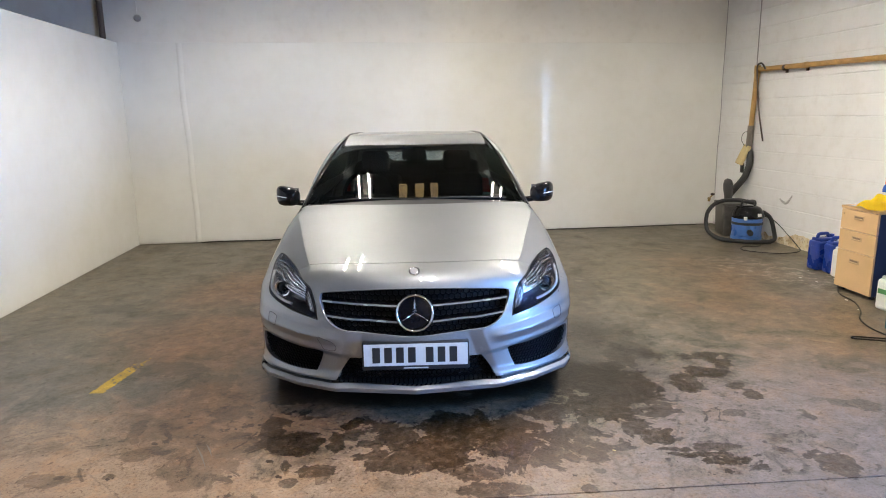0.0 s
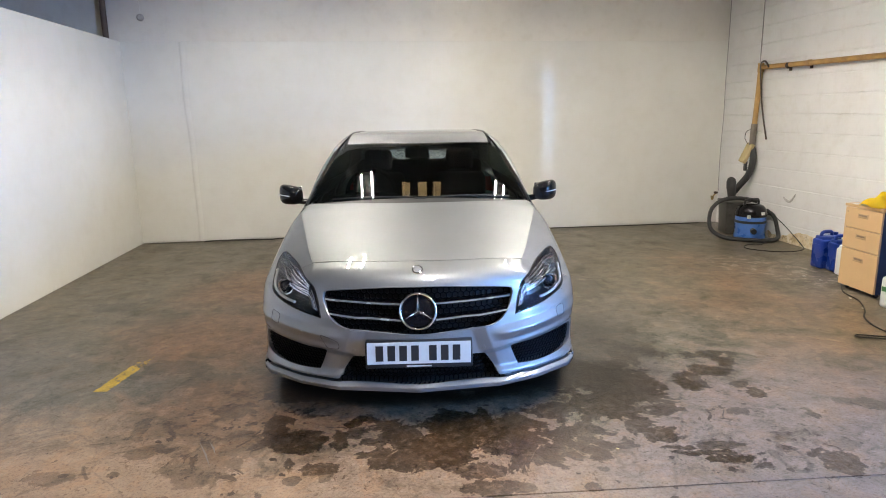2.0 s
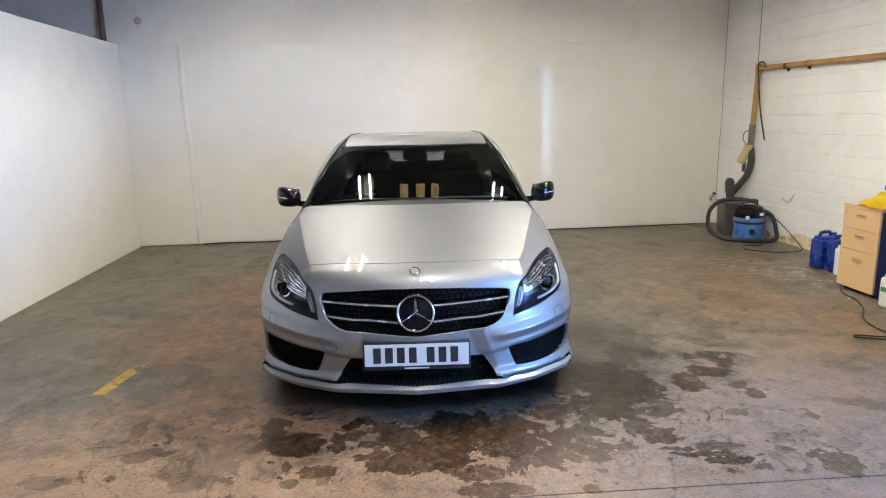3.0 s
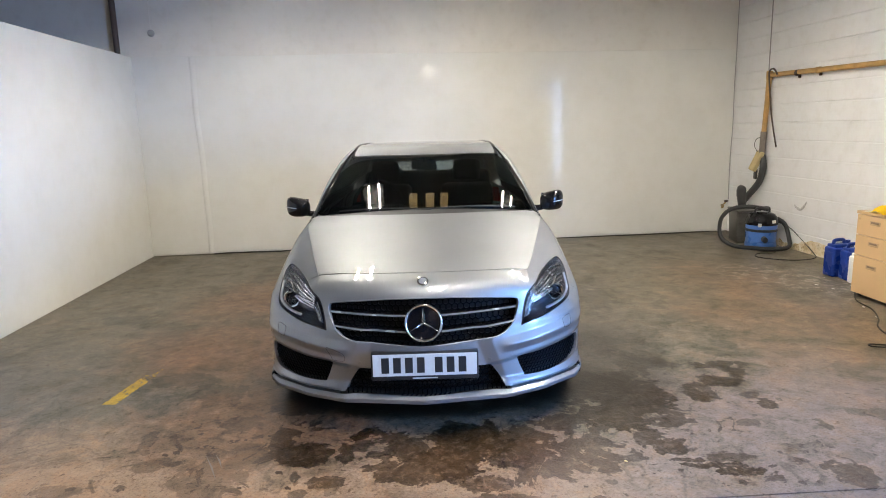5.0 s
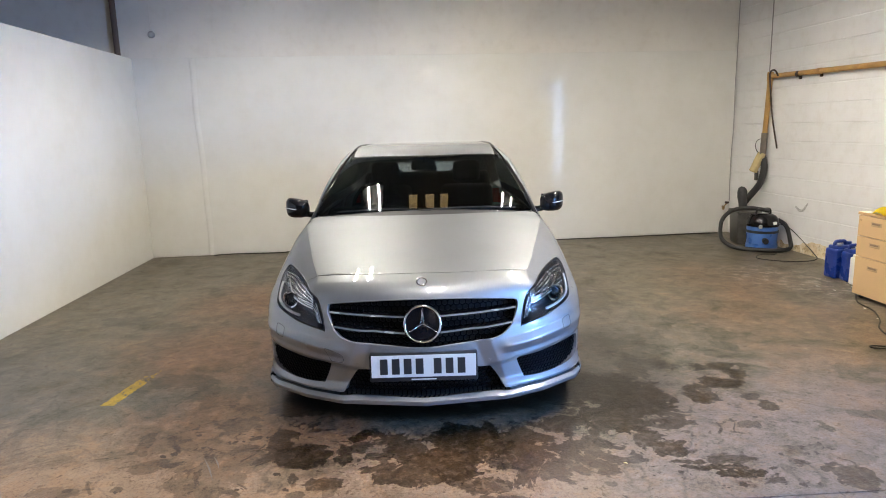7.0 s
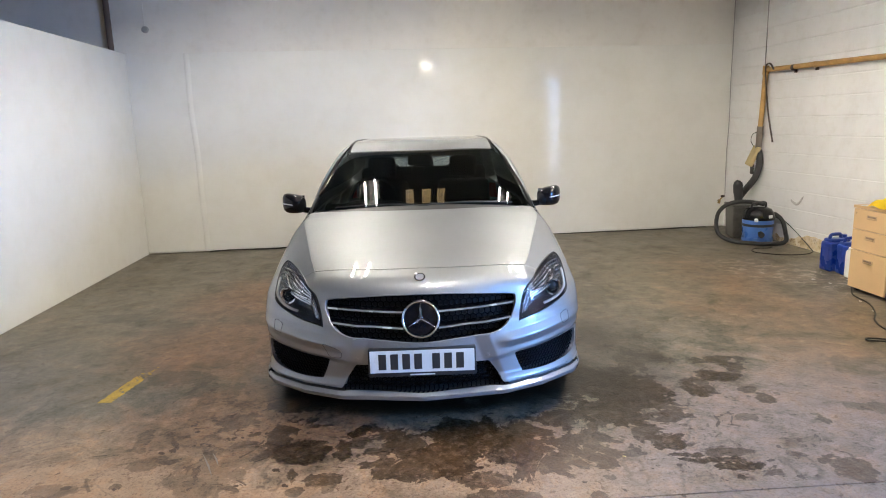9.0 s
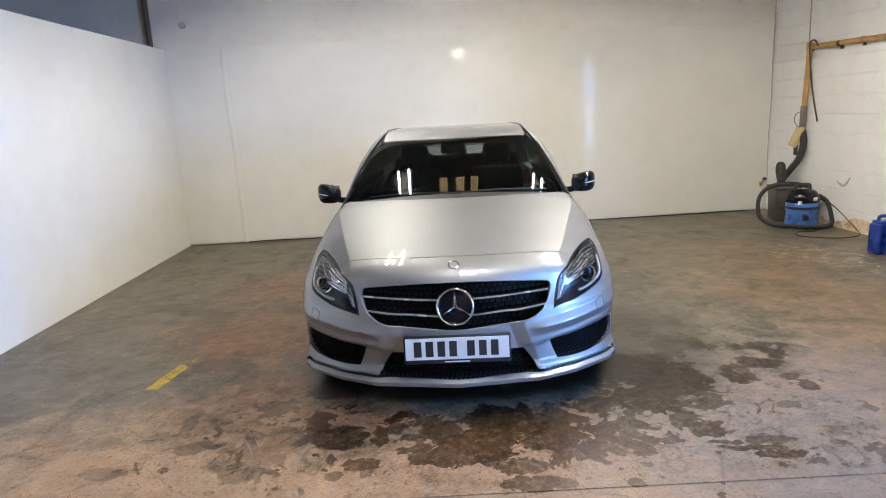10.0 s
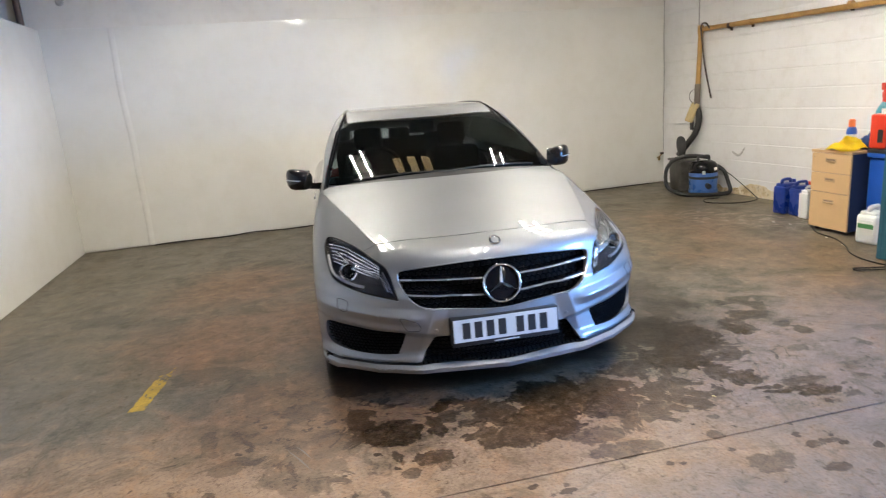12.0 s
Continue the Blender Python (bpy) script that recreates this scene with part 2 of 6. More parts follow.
    base = mix_col(N, L, cf, base, cement)
    base = mix_col(N, L, scaled(rf, 0.85), base, rust)
    # mottling: dirt at hand's size
    mot = ramp_node(N, L, n2, [(0.36, (0.66, 0.62, 0.56)), (0.45, (0.92, 0.91, 0.89)), (0.52, (1.0, 1.0, 1.0)), (0.66, (1.12, 1.10, 1.06))])
    base = mix_col(N, L, 1.0, base, mot, "MULTIPLY")
    n6 = noise_node(N, L, v, 24.0, 8, 0.75, 0.4)
    scuff = ramp_node(N, L, n6, [(0.32, (0.50, 0.46, 0.41)), (0.41, (0.92, 0.91, 0.90)), (0.55, (1, 1, 1)), (0.68, (1.10, 1.08, 1.05))])
    base = mix_col(N, L, 1.0, base, scuff, "MULTIPLY")
    fleck = ramp_node(N, L, n3, [(0.60, (0, 0, 0)), (0.68, (1, 1, 1))])
    base = mix_col(N, L, scaled(fleck, 0.12), base, (0.38, 0.30, 0.23))
    # sharp-edged flakes: rust showing through, dark scuffs, pale worn spots
    n7, n8 = noise_node(N, L, v, 15.0, 7, 0.70, 0.9), noise_node(N, L, v, 5.2, 10, 0.74, 0.7)
    rusty = ramp_node(N, L, n8, [(0.535, (0, 0, 0)), (0.56, (1, 1, 1))])
    base = mix_col(N, L, scaled(rusty, 0.38), base, mix_col(N, L, 1.0, base, (1.20, 1.0, 0.78), "MULTIPLY"))
    worn = ramp_node(N, L, n8, [(0.40, (1, 1, 1)), (0.43, (0, 0, 0))])
    base = mix_col(N, L, scaled(worn, 0.68), base, mix_col(N, L, 1.0, base, (0.66, 0.66, 0.62), "MULTIPLY"))
    dark_flake = ramp_node(N, L, n7, [(0.605, (0, 0, 0)), (0.625, (1, 1, 1))])
    base = mix_col(N, L, scaled(dark_flake, 0.75), base, mix_col(N, L, 1.0, base, (0.46, 0.38, 0.29), "MULTIPLY"))
    pale_flake = ramp_node(N, L, n7, [(0.385, (1, 1, 1)), (0.40, (0, 0, 0))])
    base = mix_col(N, L, scaled(pale_flake, 0.12), base, mix_col(N, L, 1.0, base, (1.5, 1.42, 1.30), "MULTIPLY"))
    # wet stains
    wet = None
    for x, y, rx, ry, k in WET_STAINS:
        e = scaled(math_node(N, L, "MULTIPLY", math_node(N, L, "SUBTRACT", 1.22, plus(oval(x, y, rx * 1.1, ry * 1.1), ragged)), 14.0, True), k)
        wet = e if wet is None else math_node(N, L, "MAXIMUM", wet, e)
    for x, y, rx, ry in FOOT_MARKS:
        d = math_node(N, L, "ABSOLUTE", math_node(N, L, "SUBTRACT", oval(x, y, rx, ry), 1.0))
        e = math_node(N, L, "SUBTRACT", 1.1, scaled(d, 3.6), True)
        wet = math_node(N, L, "MAXIMUM", wet, scaled(e, 0.42))
    wet = math_node(N, L, "MULTIPLY", wet, ramp_node(N, L, n6, [(0.38, (0.45,) * 3), (0.50, (1, 1, 1))]))
    # damp patches where the car has been washed
    n5 = noise_node(N, L, v, 3.4, 7, 0.62, 1.1)
    dz2 = either(blob(0.25, -0.15, 0.85, 0.42, 0.9), blob(1.05, 0.35, 0.55, 0.50, 0.9), scaled(blob(-0.85, -0.10, 0.8, 0.5, 0.9), 0.75), scaled(blob(1.3, -0.3, 0.6, 0.25, 0.9), 0.7), scaled(blob(1.7, 0.7, 0.4, 0.3, 0.9), 0.6))
    patch = ramp_node(N, L, plus(scaled(dz2, 0.25), n5), [(0.745, (0, 0, 0)), (0.765, (0.80,) * 3)])
    patch = math_node(N, L, "MULTIPLY", patch, ramp_node(N, L, n3, [(0.36, (0.55,) * 3), (0.50, (1, 1, 1))]))
    wet = math_node(N, L, "MAXIMUM", wet, patch)
    # damp under the car, widened to paint in some of its shadow
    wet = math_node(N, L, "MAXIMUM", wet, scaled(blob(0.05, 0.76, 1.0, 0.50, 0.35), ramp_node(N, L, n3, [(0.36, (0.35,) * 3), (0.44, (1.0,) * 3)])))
    # drips and spots
    vo = N.new("ShaderNodeTexVoronoi")
    vo.inputs["Scale"].default_value = 6.5
    L.new(add.outputs[0], vo.inputs["Vector"])
    dr = plus(vo.outputs["Distance"], scaled(n2, 0.30))
    drip = ramp_node(N, L, dr, [(0.245, (1, 1, 1)), (0.262, (0, 0, 0))])
    dz = either(blob(1.5, -1.0, 2.4, 1.0, 0.8), blob(2.4, -1.5, 2.2, 1.0, 0.6), blob(-1.3, -0.4, 1.2, 0.8, 0.8), scaled(blob(2.2, 0.6, 1.0, 0.8, 0.8), 0.7))
    wet = math_node(N, L, "MAXIMUM", wet, math_node(N, L, "MULTIPLY", drip, scaled(dz, 0.9)))
    # pale dried powder by the wall
    powder = math_node(N, L, "MULTIPLY", either(blob(3.75, 2.75, 0.35, 0.55, 0.9), blob(3.35, 3.3, 0.3, 0.4, 1.0)), ramp_node(N, L, n3, [(0.52, (0, 0, 0)), (0.58, (1, 1, 1))]))
    base = mix_col(N, L, scaled(powder, 0.6), base, (0.42, 0.39, 0.35))
    # small dark drops on the apron
    vd = N.new("ShaderNodeTexVoronoi")
    vd.inputs["Scale"].default_value = 8.5
    L.new(add.outputs[0], vd.inputs["Vector"])
    pick = N.new("ShaderNodeSeparateColor")
    L.new(vd.outputs["Color"], pick.inputs[0])
    size = math_node(N, L, "MULTIPLY", math_node(N, L, "SUBTRACT", pick.outputs[0], 0.55, True), 0.55)
    drop_f = math_node(N, L, "MULTIPLY", math_node(N, L, "SUBTRACT", size, vd.outputs["Distance"]), 40.0, True)
    dz3 = either(blob(1.9, -1.1, 1.6, 0.95, 0.5), blob(-0.9, -0.9, 1.3, 0.7, 0.6), scaled(blob(2.2, 0.0, 1.2, 0.7, 0.6), 0.6))
    wet = math_node(N, L, "MAXIMUM", wet, math_node(N, L, "MULTIPLY", drop_f, dz3))
    dark = mix_col(N, L, 1.0, base, (0.225, 0.172, 0.108), "MULTIPLY")
    base = mix_col(N, L, wet, base, dark)
    # the car's shade, multiplied into the floor colour under its front
    car_shade = math_node(N, L, "MULTIPLY", blob(0.0, 0.76, 0.95, 0.52, 0.16), ramp_node(N, L, n3, [(0.37, (0.25,) * 3), (0.43, (0.9,) * 3)]))
    base = mix_col(N, L, car_shade, base, mix_col(N, L, 1.0, base, (0.22, 0.215, 0.23), "MULTIPLY"))
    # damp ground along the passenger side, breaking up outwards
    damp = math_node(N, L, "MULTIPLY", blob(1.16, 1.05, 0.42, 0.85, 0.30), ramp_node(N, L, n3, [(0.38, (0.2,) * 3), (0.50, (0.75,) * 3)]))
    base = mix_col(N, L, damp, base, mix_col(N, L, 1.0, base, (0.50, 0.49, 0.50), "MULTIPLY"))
    spk = ramp_node(N, L, n4, [(0.36, (0.66, 0.62, 0.57)), (0.45, (0.95, 0.94, 0.93)), (0.52, (1.0, 1.0, 1.0)), (0.62, (1.08, 1.07, 1.06))])
    # crusts of dried dirt, in patches
    crust = ramp_node(N, L, noise_node(N, L, v, 38.0, 8, 0.80, 0.8), [(0.545, (0, 0, 0)), (0.575, (1, 1, 1))])
    where = ramp_node(N, L, noise_node(N, L, v, 1.9, 4, 0.6, 0.5), [(0.46, (0, 0, 0)), (0.56, (1, 1, 1))])
    base = mix_col(N, L, scaled(math_node(N, L, "MULTIPLY", crust, where), 0.30), base, mix_col(N, L, 1.0, base, (0.42, 0.36, 0.29), "MULTIPLY"))
    base = mix_col(N, L, 1.0, base, spk, "MULTIPLY")
    # fine cracks
    cr = N.new("ShaderNodeTexVoronoi")
    cr.feature = "DISTANCE_TO_EDGE"
    cr.inputs["Scale"].default_value = 0.55
    L.new(add.outputs[0], cr.inputs["Vector"])
    ck = ramp_node(N, L, cr.outputs["Distance"], [(0.0, (0.55,) * 3), (0.0025, (1, 1, 1))])
    base = mix_col(N, L, 0.6, base, mix_col(N, L, 1.0, base, ck, "MULTIPLY"))
    base = mix_col(N, L, 1.0, base, (1.05, 1.0, 0.92), "MULTIPLY")
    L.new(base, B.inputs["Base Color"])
    rr = ramp_node(N, L, n2, [(0.3, (0.46,) * 3), (0.7, (0.33,) * 3)])
    rr = mix_col(N, L, scaled(wet, 0.8), rr, (0.30, 0.30, 0.30))
    B.inputs["Specular IOR Level"].default_value = 0.36
    L.new(rr, B.inputs["Roughness"])
    h = plus(scaled(n3, 1.0), scaled(n4, 0.35))
    bump_into(N, L, B, h, 0.42, 0.006)
    return m


def metallic_paint():
    m, N, L, B = nodes_of("silver_paint")
    v = obj_pos(N)
    fl = noise_node(N, L, v, 900, 2)
    dirt = noise_node(N, L, v, 3.0, 5)
    c = ramp_node(N, L, fl, [(0.3, (0.25, 0.258, 0.27)), (0.7, (0.345, 0.357, 0.372))])
    d = ramp_node(N, L, dirt, [(0.3, (0.95, 0.945, 0.93)), (0.6, (1, 1, 1))])
    L.new(mix_col(N, L, 1.0, c, d, "MULTIPLY"), B.inputs["Base Color"])
    B.inputs["Metallic"].default_value, B.inputs["Roughness"].default_value = 0.85, 0.52
    B.inputs["Coat Weight"].default_value, B.inputs["Coat Roughness"].default_value = 1.0, 0.02
    return m


def glass_material(name, tint, rough=0.0):
    m, N, L, B = nodes_of(name)
    B.inputs["Base Color"].default_value = (*tint, 1)
    B.inputs["Transmission Weight"].default_value, B.inputs["Roughness"].default_value = 1.0, rough
    B.inputs["IOR"].default_value = 1.5
    return m


M_CLAD = cladding_material()
M_BLOCK = painted_block_material("painted_blockwork", (0.82, 0.815, 0.805))
M_UPPER = painted_block_material("painted_upper_wall", (0.76, 0.735, 0.68))
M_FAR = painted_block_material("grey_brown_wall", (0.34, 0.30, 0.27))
M_FLOOR = floor_material()
M_PAINT = metallic_paint()
M_BLACKGLOSS = surface("gloss_black_plastic", (0.006, 0.006, 0.007), 0.12, var=0.1, bump=0, rvar=0.02, spec=0.32)
M_BLACK = surface("matt_black_plastic", (0.016, 0.016, 0.017), 0.5, var=0.2, bump=0.15)
M_RUBBER = surface("black_rubber", (0.02, 0.02, 0.02), 0.62, var=0.25, bump=0.2)
M_CHROME = surface("chrome", (0.82, 0.83, 0.85), 0.07, metal=1.0, var=0.03, bump=0, rvar=0.02)
M_ALLOY = surface("alloy_wheel_metal", (0.45, 0.46, 0.48), 0.3, metal=0.9, var=0.05, bump=0)
M_TUBE = emitter("fluorescent_tube_light", (1.0, 0.918, 0.80), 292.0)
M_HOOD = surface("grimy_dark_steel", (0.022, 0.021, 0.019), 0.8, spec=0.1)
M_BATTEN = surface("grey_enamelled_steel", (0.16, 0.16, 0.155), 0.5)
M_CEIL = surface("dark_grey_lining", (0.13, 0.125, 0.12), 0.8, local=False)
M_STEEL = surface("dull_steel", (0.35, 0.34, 0.33), 0.45, metal=0.7)

# ---- building helpers ----
def link_mesh(name, verts, faces, material, smooth=False, sharp=None):
    me = bpy.data.meshes.new(name)
    me.from_pydata([tuple(map(float, v)) for v in verts], [], [tuple(map(int, f)) for f in faces])
    me.materials.append(material)
    if smooth:
        me.shade_smooth()
        if sharp:
            me.set_sharp_from_angle(angle=radians(sharp))
    return new(name, me)


def part(name, bm, material, parent=None, label="", smooth=False, sharp=40):
    """One bmesh as one object under a thing or a part."""
    me = bpy.data.meshes.new(name)
    bmesh.ops.recalc_face_normals(bm, faces=bm.faces)
    bm.to_mesh(me)
    bm.free()
    me.materials.append(material)
    if smooth:
        me.shade_smooth()
        me.set_sharp_from_angle(angle=radians(sharp))
    ob = new(name, me)
    if parent is not None:
        ob.parent = parent
    if label:
        ob["label"] = label
    return ob


def box_bm(x0, x1, y0, y1, z0, z1, bevel=0.0, segs=2, m=None):
    bm = bmesh.new()
    bmesh.ops.create_cube(bm, size=1)
    bmesh.ops.transform(bm, matrix=Matrix.Translation(((x0 + x1) / 2, (y0 + y1) / 2, (z0 + z1) / 2)) @ Matrix.Diagonal((x1 - x0, y1 - y0, z1 - z0, 1)), verts=bm.verts)
    if bevel:
        bmesh.ops.bevel(bm, geom=bm.edges[:], offset=bevel, segments=segs, affect="EDGES", profile=0.5)
    if m is not None:
        bmesh.ops.transform(bm, matrix=m, verts=bm.verts)
    return bm


def lathe_bm(profile, segs=32, m=None):
    """A solid of revolution about z from (radius, height) pairs."""
    bm = bmesh.new()
    rings = []
    for r, z in profile:
        if r < 1e-5:
            rings.append([bm.verts.new((0, 0, z))])
        else:
            rings.append([bm.verts.new((r * math.cos(2 * math.pi * i / segs), r * math.sin(2 * math.pi * i / segs), z)) for i in range(segs)])
    for a, b in zip(rings, rings[1:]):
        for i in range(segs):
            j = (i + 1) % segs
            if len(a) == 1 and len(b) == 1:
                continue
            if len(a) == 1:
                bm.faces.new((a[0], b[i], b[j]))
            elif len(b) == 1:
                bm.faces.new((a[i], a[j], b[0]))
            else:
                bm.faces.new((a[i], a[j], b[j], b[i]))
    if m is not None:
        bmesh.ops.transform(bm, matrix=m, verts=bm.verts)
    return bm


def spline(points, n=8, closed=False):
    """Catmull-Rom points through the control points."""
    P = [Vector(p) for p in points]
    k = len(P)
    out = []
    for i in range(k if closed else k - 1):
        a, b, c, d = (P[(i - 1) % k], P[i], P[(i + 1) % k], P[(i + 2) % k]) if closed else (P[max(i - 1, 0)], P[i], P[i + 1], P[min(i + 2, k - 1)])
        for j in range(n):
            t = j / n
            out.append(0.5 * ((2 * b) + (c - a) * t + (2 * a - 5 * b + 4 * c - d) * t * t + (3 * b - a - 3 * c + d) * t ** 3))
    if not closed:
        out.append(P[-1])
    return out


def tube_bm(points, radius, segs=10, closed=False, radii=None, ribs=0.0):
    """A round tube swept along points; ribs makes every other ring thicker, as on a hose."""
    bm = bmesh.new()
    P = [Vector(p) for p in points]
    n = len(P)
    rings = []
    up = Vector((0, 0, 1))
    prev = None
    for i, p in enumerate(P):
        t = (P[(i + 1) % n] - P[i - 1]) if closed or 0 < i < n - 1 else (P[1] - P[0] if i == 0 else P[-1] - P[-2])
        t.normalize()
        if prev is None:
            prev = t.cross(up) if abs(t.z) < 0.95 else t.cross(Vector((1, 0, 0)))
        a = (prev - t * prev.dot(t)).normalized()
        prev = a
        b = t.cross(a)
        r = (radii[i] if radii else radius) * (1 + (ribs if i % 2 else 0))
        rings.append([bm.verts.new(p + a * (r * math.cos(2 * math.pi * k / segs)) + b * (r * math.sin(2 * math.pi * k / segs))) for k in range(segs)])
    for i in range(n if closed else n - 1):
        A, B = rings[i], rings[(i + 1) % n]
        for k in range(segs):
            bm.faces.new((A[k], A[(k + 1) % segs], B[(k + 1) % segs], B[k]))
    if not closed:
        bm.faces.new(rings[0][::-1])
        bm.faces.new(rings[-1])
    return bm


def empty(name, m=None):
    ob = new(name)
    ob.empty_display_size = 0.1
    if m is not None:
        ob.matrix_world = m
    return ob


def line_frame(p, q):
    """A frame whose x runs along the floor from p to q, y to the left of that, z up; and the length."""
    d = Vector((q[0] - p[0], q[1] - p[1], 0))
    a = math.degrees(math.atan2(d.y, d.x))
    return pose(p[0], p[1], 0, 0, 0, a), d.length


# ---- the room ----
NW, NE = (-3.61, 5.147), (4.24, 5.915)        # back corners
SLOPE = (NE[1] - NW[1]) / (NE[0] - NW[0])
CEIL = 4.3


def on_back(x, out=0.0):
    """A point of the back wall's foot, a little out into the room."""
    return Vector((x + 0.097 * out, NW[1] + SLOPE * (x - NW[0]) - 0.995 * out, 0))


def on_right(y, out=0.0):
    return Vector((4.24 + 0.1 * (NE[1] - y) - 0.995 * out, y - 0.1 * out, 0))


def wall_box(name, p, q, z0, z1, t, material, kind="structure", bevel=0.0):
    """A wall of thickness t that stands behind the line from p to q (to its left)."""
    m, n = line_frame(p, q)
    ob = part(name, box_bm(0, n, 0, t, z0, z1, bevel), material)
    ob.matrix_world = m
    return tagged(ob, kind=kind)


def slab(name, ya, yb, yc, yd, label):
    """A floor slab from x -7.5 to 9; its near and far edges run from ya to yb and from yc to yd."""
    bm = bmesh.new()
    vs = [bm.verts.new((x, y, z)) for z in (-0.25, 0.0) for x, y in ((-7.5, ya), (9.0, yb), (9.0, yd), (-7.5, yc))]
    for f in ((3, 2, 1, 0), (4, 5, 6, 7), (0, 1, 5, 4), (1, 2, 6, 5), (2, 3, 7, 6), (3, 0, 4, 7)):
        bm.faces.new([vs[i] for i in f])
    tagged(part(name, bm, M_FLOOR), label, "floor", kind="structure")


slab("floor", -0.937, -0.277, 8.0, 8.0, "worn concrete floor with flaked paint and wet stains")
slab("floor_apron", -7.5, -7.5, -0.946, -0.286, "bare concrete floor in front of the joint")
base = part("sub_floor", box_bm(-7.4, 8.9, -7.4, 7.9, -0.40, -0.24), M_CEIL)
tagged(base, "dark ground under the slabs", "floor", kind="structure")

far_l, far_r = on_back(-7.4, -0.012), on_back(4.7, -0.012)
wall_box("wall_north", far_l, far_r, 0, CEIL, 0.25, M_UPPER)
tagged(bpy.data.objects["wall_north"], "white painted blockwork wall above glossy wall sheets", "wall")
# glossy sheets on the lower 2.5 m of the back wall
for i, (a, b) in enumerate(((NW[0], -2.899), (-2.897, 4.235))):
    w = wall_box("wall_panel_%d" % (i + 1), on_back(a, 0.012), on_back(b, 0.012), 0.012, 2.50, 0.020, M_CLAD, bevel=0.003)
    tagged(w, "glossy white plastic cladding sheet on the back wall", "wall panel")
m, n = line_frame(on_back(-2.93, 0.012), on_back(-2.865, 0.012))
bm = bmesh.new()
rows = []
for k in range(25):
    z = 0.014 + 2.474 * k / 24
    sway = 0.010 * math.sin(z * 2.3) + 0.005 * math.sin(z * 6.1)
    rows.append([bm.verts.new((n / 2 + sway + u, -0.001 - h, z)) for u, h in ((-0.034, 0.0), (-0.026, 0.006), (-0.008, 0.009), (0.010, 0.008), (0.024, 0.004), (0.036, 0.0))])
for a, b in zip(rows, rows[1:]):
    for i in range(5):
        bm.faces.new((a[i], a[i + 1], b[i + 1], b[i]))
strip = part("trim", bm, M_CLAD, smooth=True, sharp=80)
strip.matrix_world = m @ pose(0.018, 0, 0, 0, -0.4, 0)
tagged(strip, "white cover strip over the joint of the cladding", "trim", kind="structure")

# partition on the left, 2.5 m high, open above
part_p, part_q = Vector((-3.33, 0.9, 0)), Vector((NW[0], NW[1], 0))
wl = wall_box("wall_west", part_p + Vector((0.21, -3.16, 0)), part_q, 0.0, 2.50, 0.10, M_CLAD, bevel=0.004)
tagged(wl, "glossy white partition wall, open above", "wall")
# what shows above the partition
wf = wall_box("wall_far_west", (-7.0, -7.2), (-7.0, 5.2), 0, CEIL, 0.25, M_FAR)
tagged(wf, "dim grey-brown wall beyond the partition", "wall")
pipe = part("wall_pipe", tube_bm([on_back(-3.74, 0.07) + Vector((0, 0, z)) for z in (2.45, 2.8, 3.4, 4.29)], 0.035, 14), surface("brown_painted_pipe", (0.085, 0.055, 0.042), 0.5), smooth=True)
tagged(pipe, "dark brown vertical pipe on the back wall", "pipe")

# right-hand blockwork wall with its doorway
R0, R1 = on_right(NE[1] + 0.25), on_right(-2.25)
wall_box("wall_east_1", R0, R1, 0, CEIL, 0.25, M_BLOCK)
wall_box("wall_east_2", on_right(-2.25), on_right(-4.0), 2.75, CEIL, 0.25, M_BLOCK)
wall_box("wall_east_3", on_right(-4.0), on_right(-7.2), 0, CEIL, 0.25, M_BLOCK)
for i in (1, 2, 3):
    tagged(bpy.data.objects["wall_east_%d" % i], "white painted concrete block wall", "wall")
# bright sky and yard outside the doorway
m_sky = emitter("daylit_yard", (0.40, 0.62, 1.0), 12.0)
ym, n = line_frame(on_right(-1.6, -0.9), on_right(-7.4, -0.9))
yard = part("backdrop", box_bm(0.0, n, 0.0, 0.02, -0.2, 3.2), m_sky)
yard.matrix_world = ym
tagged(yard, "pale daylight outside the open doorway", "backdrop", kind="structure")
# unseen wall, added dark so that little light bounces onto the car's front
ws = wall_box("wall_south", (5.6, -7.0), (-7.2, -7.0), 0, CEIL, 0.25, M_FAR)
tagged(ws, "unseen dark wall added behind the camera to dull reflections", "wall")
# ceiling is out of view, added dark to bound the room's light
top = part("ceiling", box_bm(-7.3, 6.0, -7.3, 6.6, CEIL, CEIL + 0.2), M_CEIL)
tagged(top, "unseen dark grey ceiling added to bound the light", "ceiling", kind="structure")

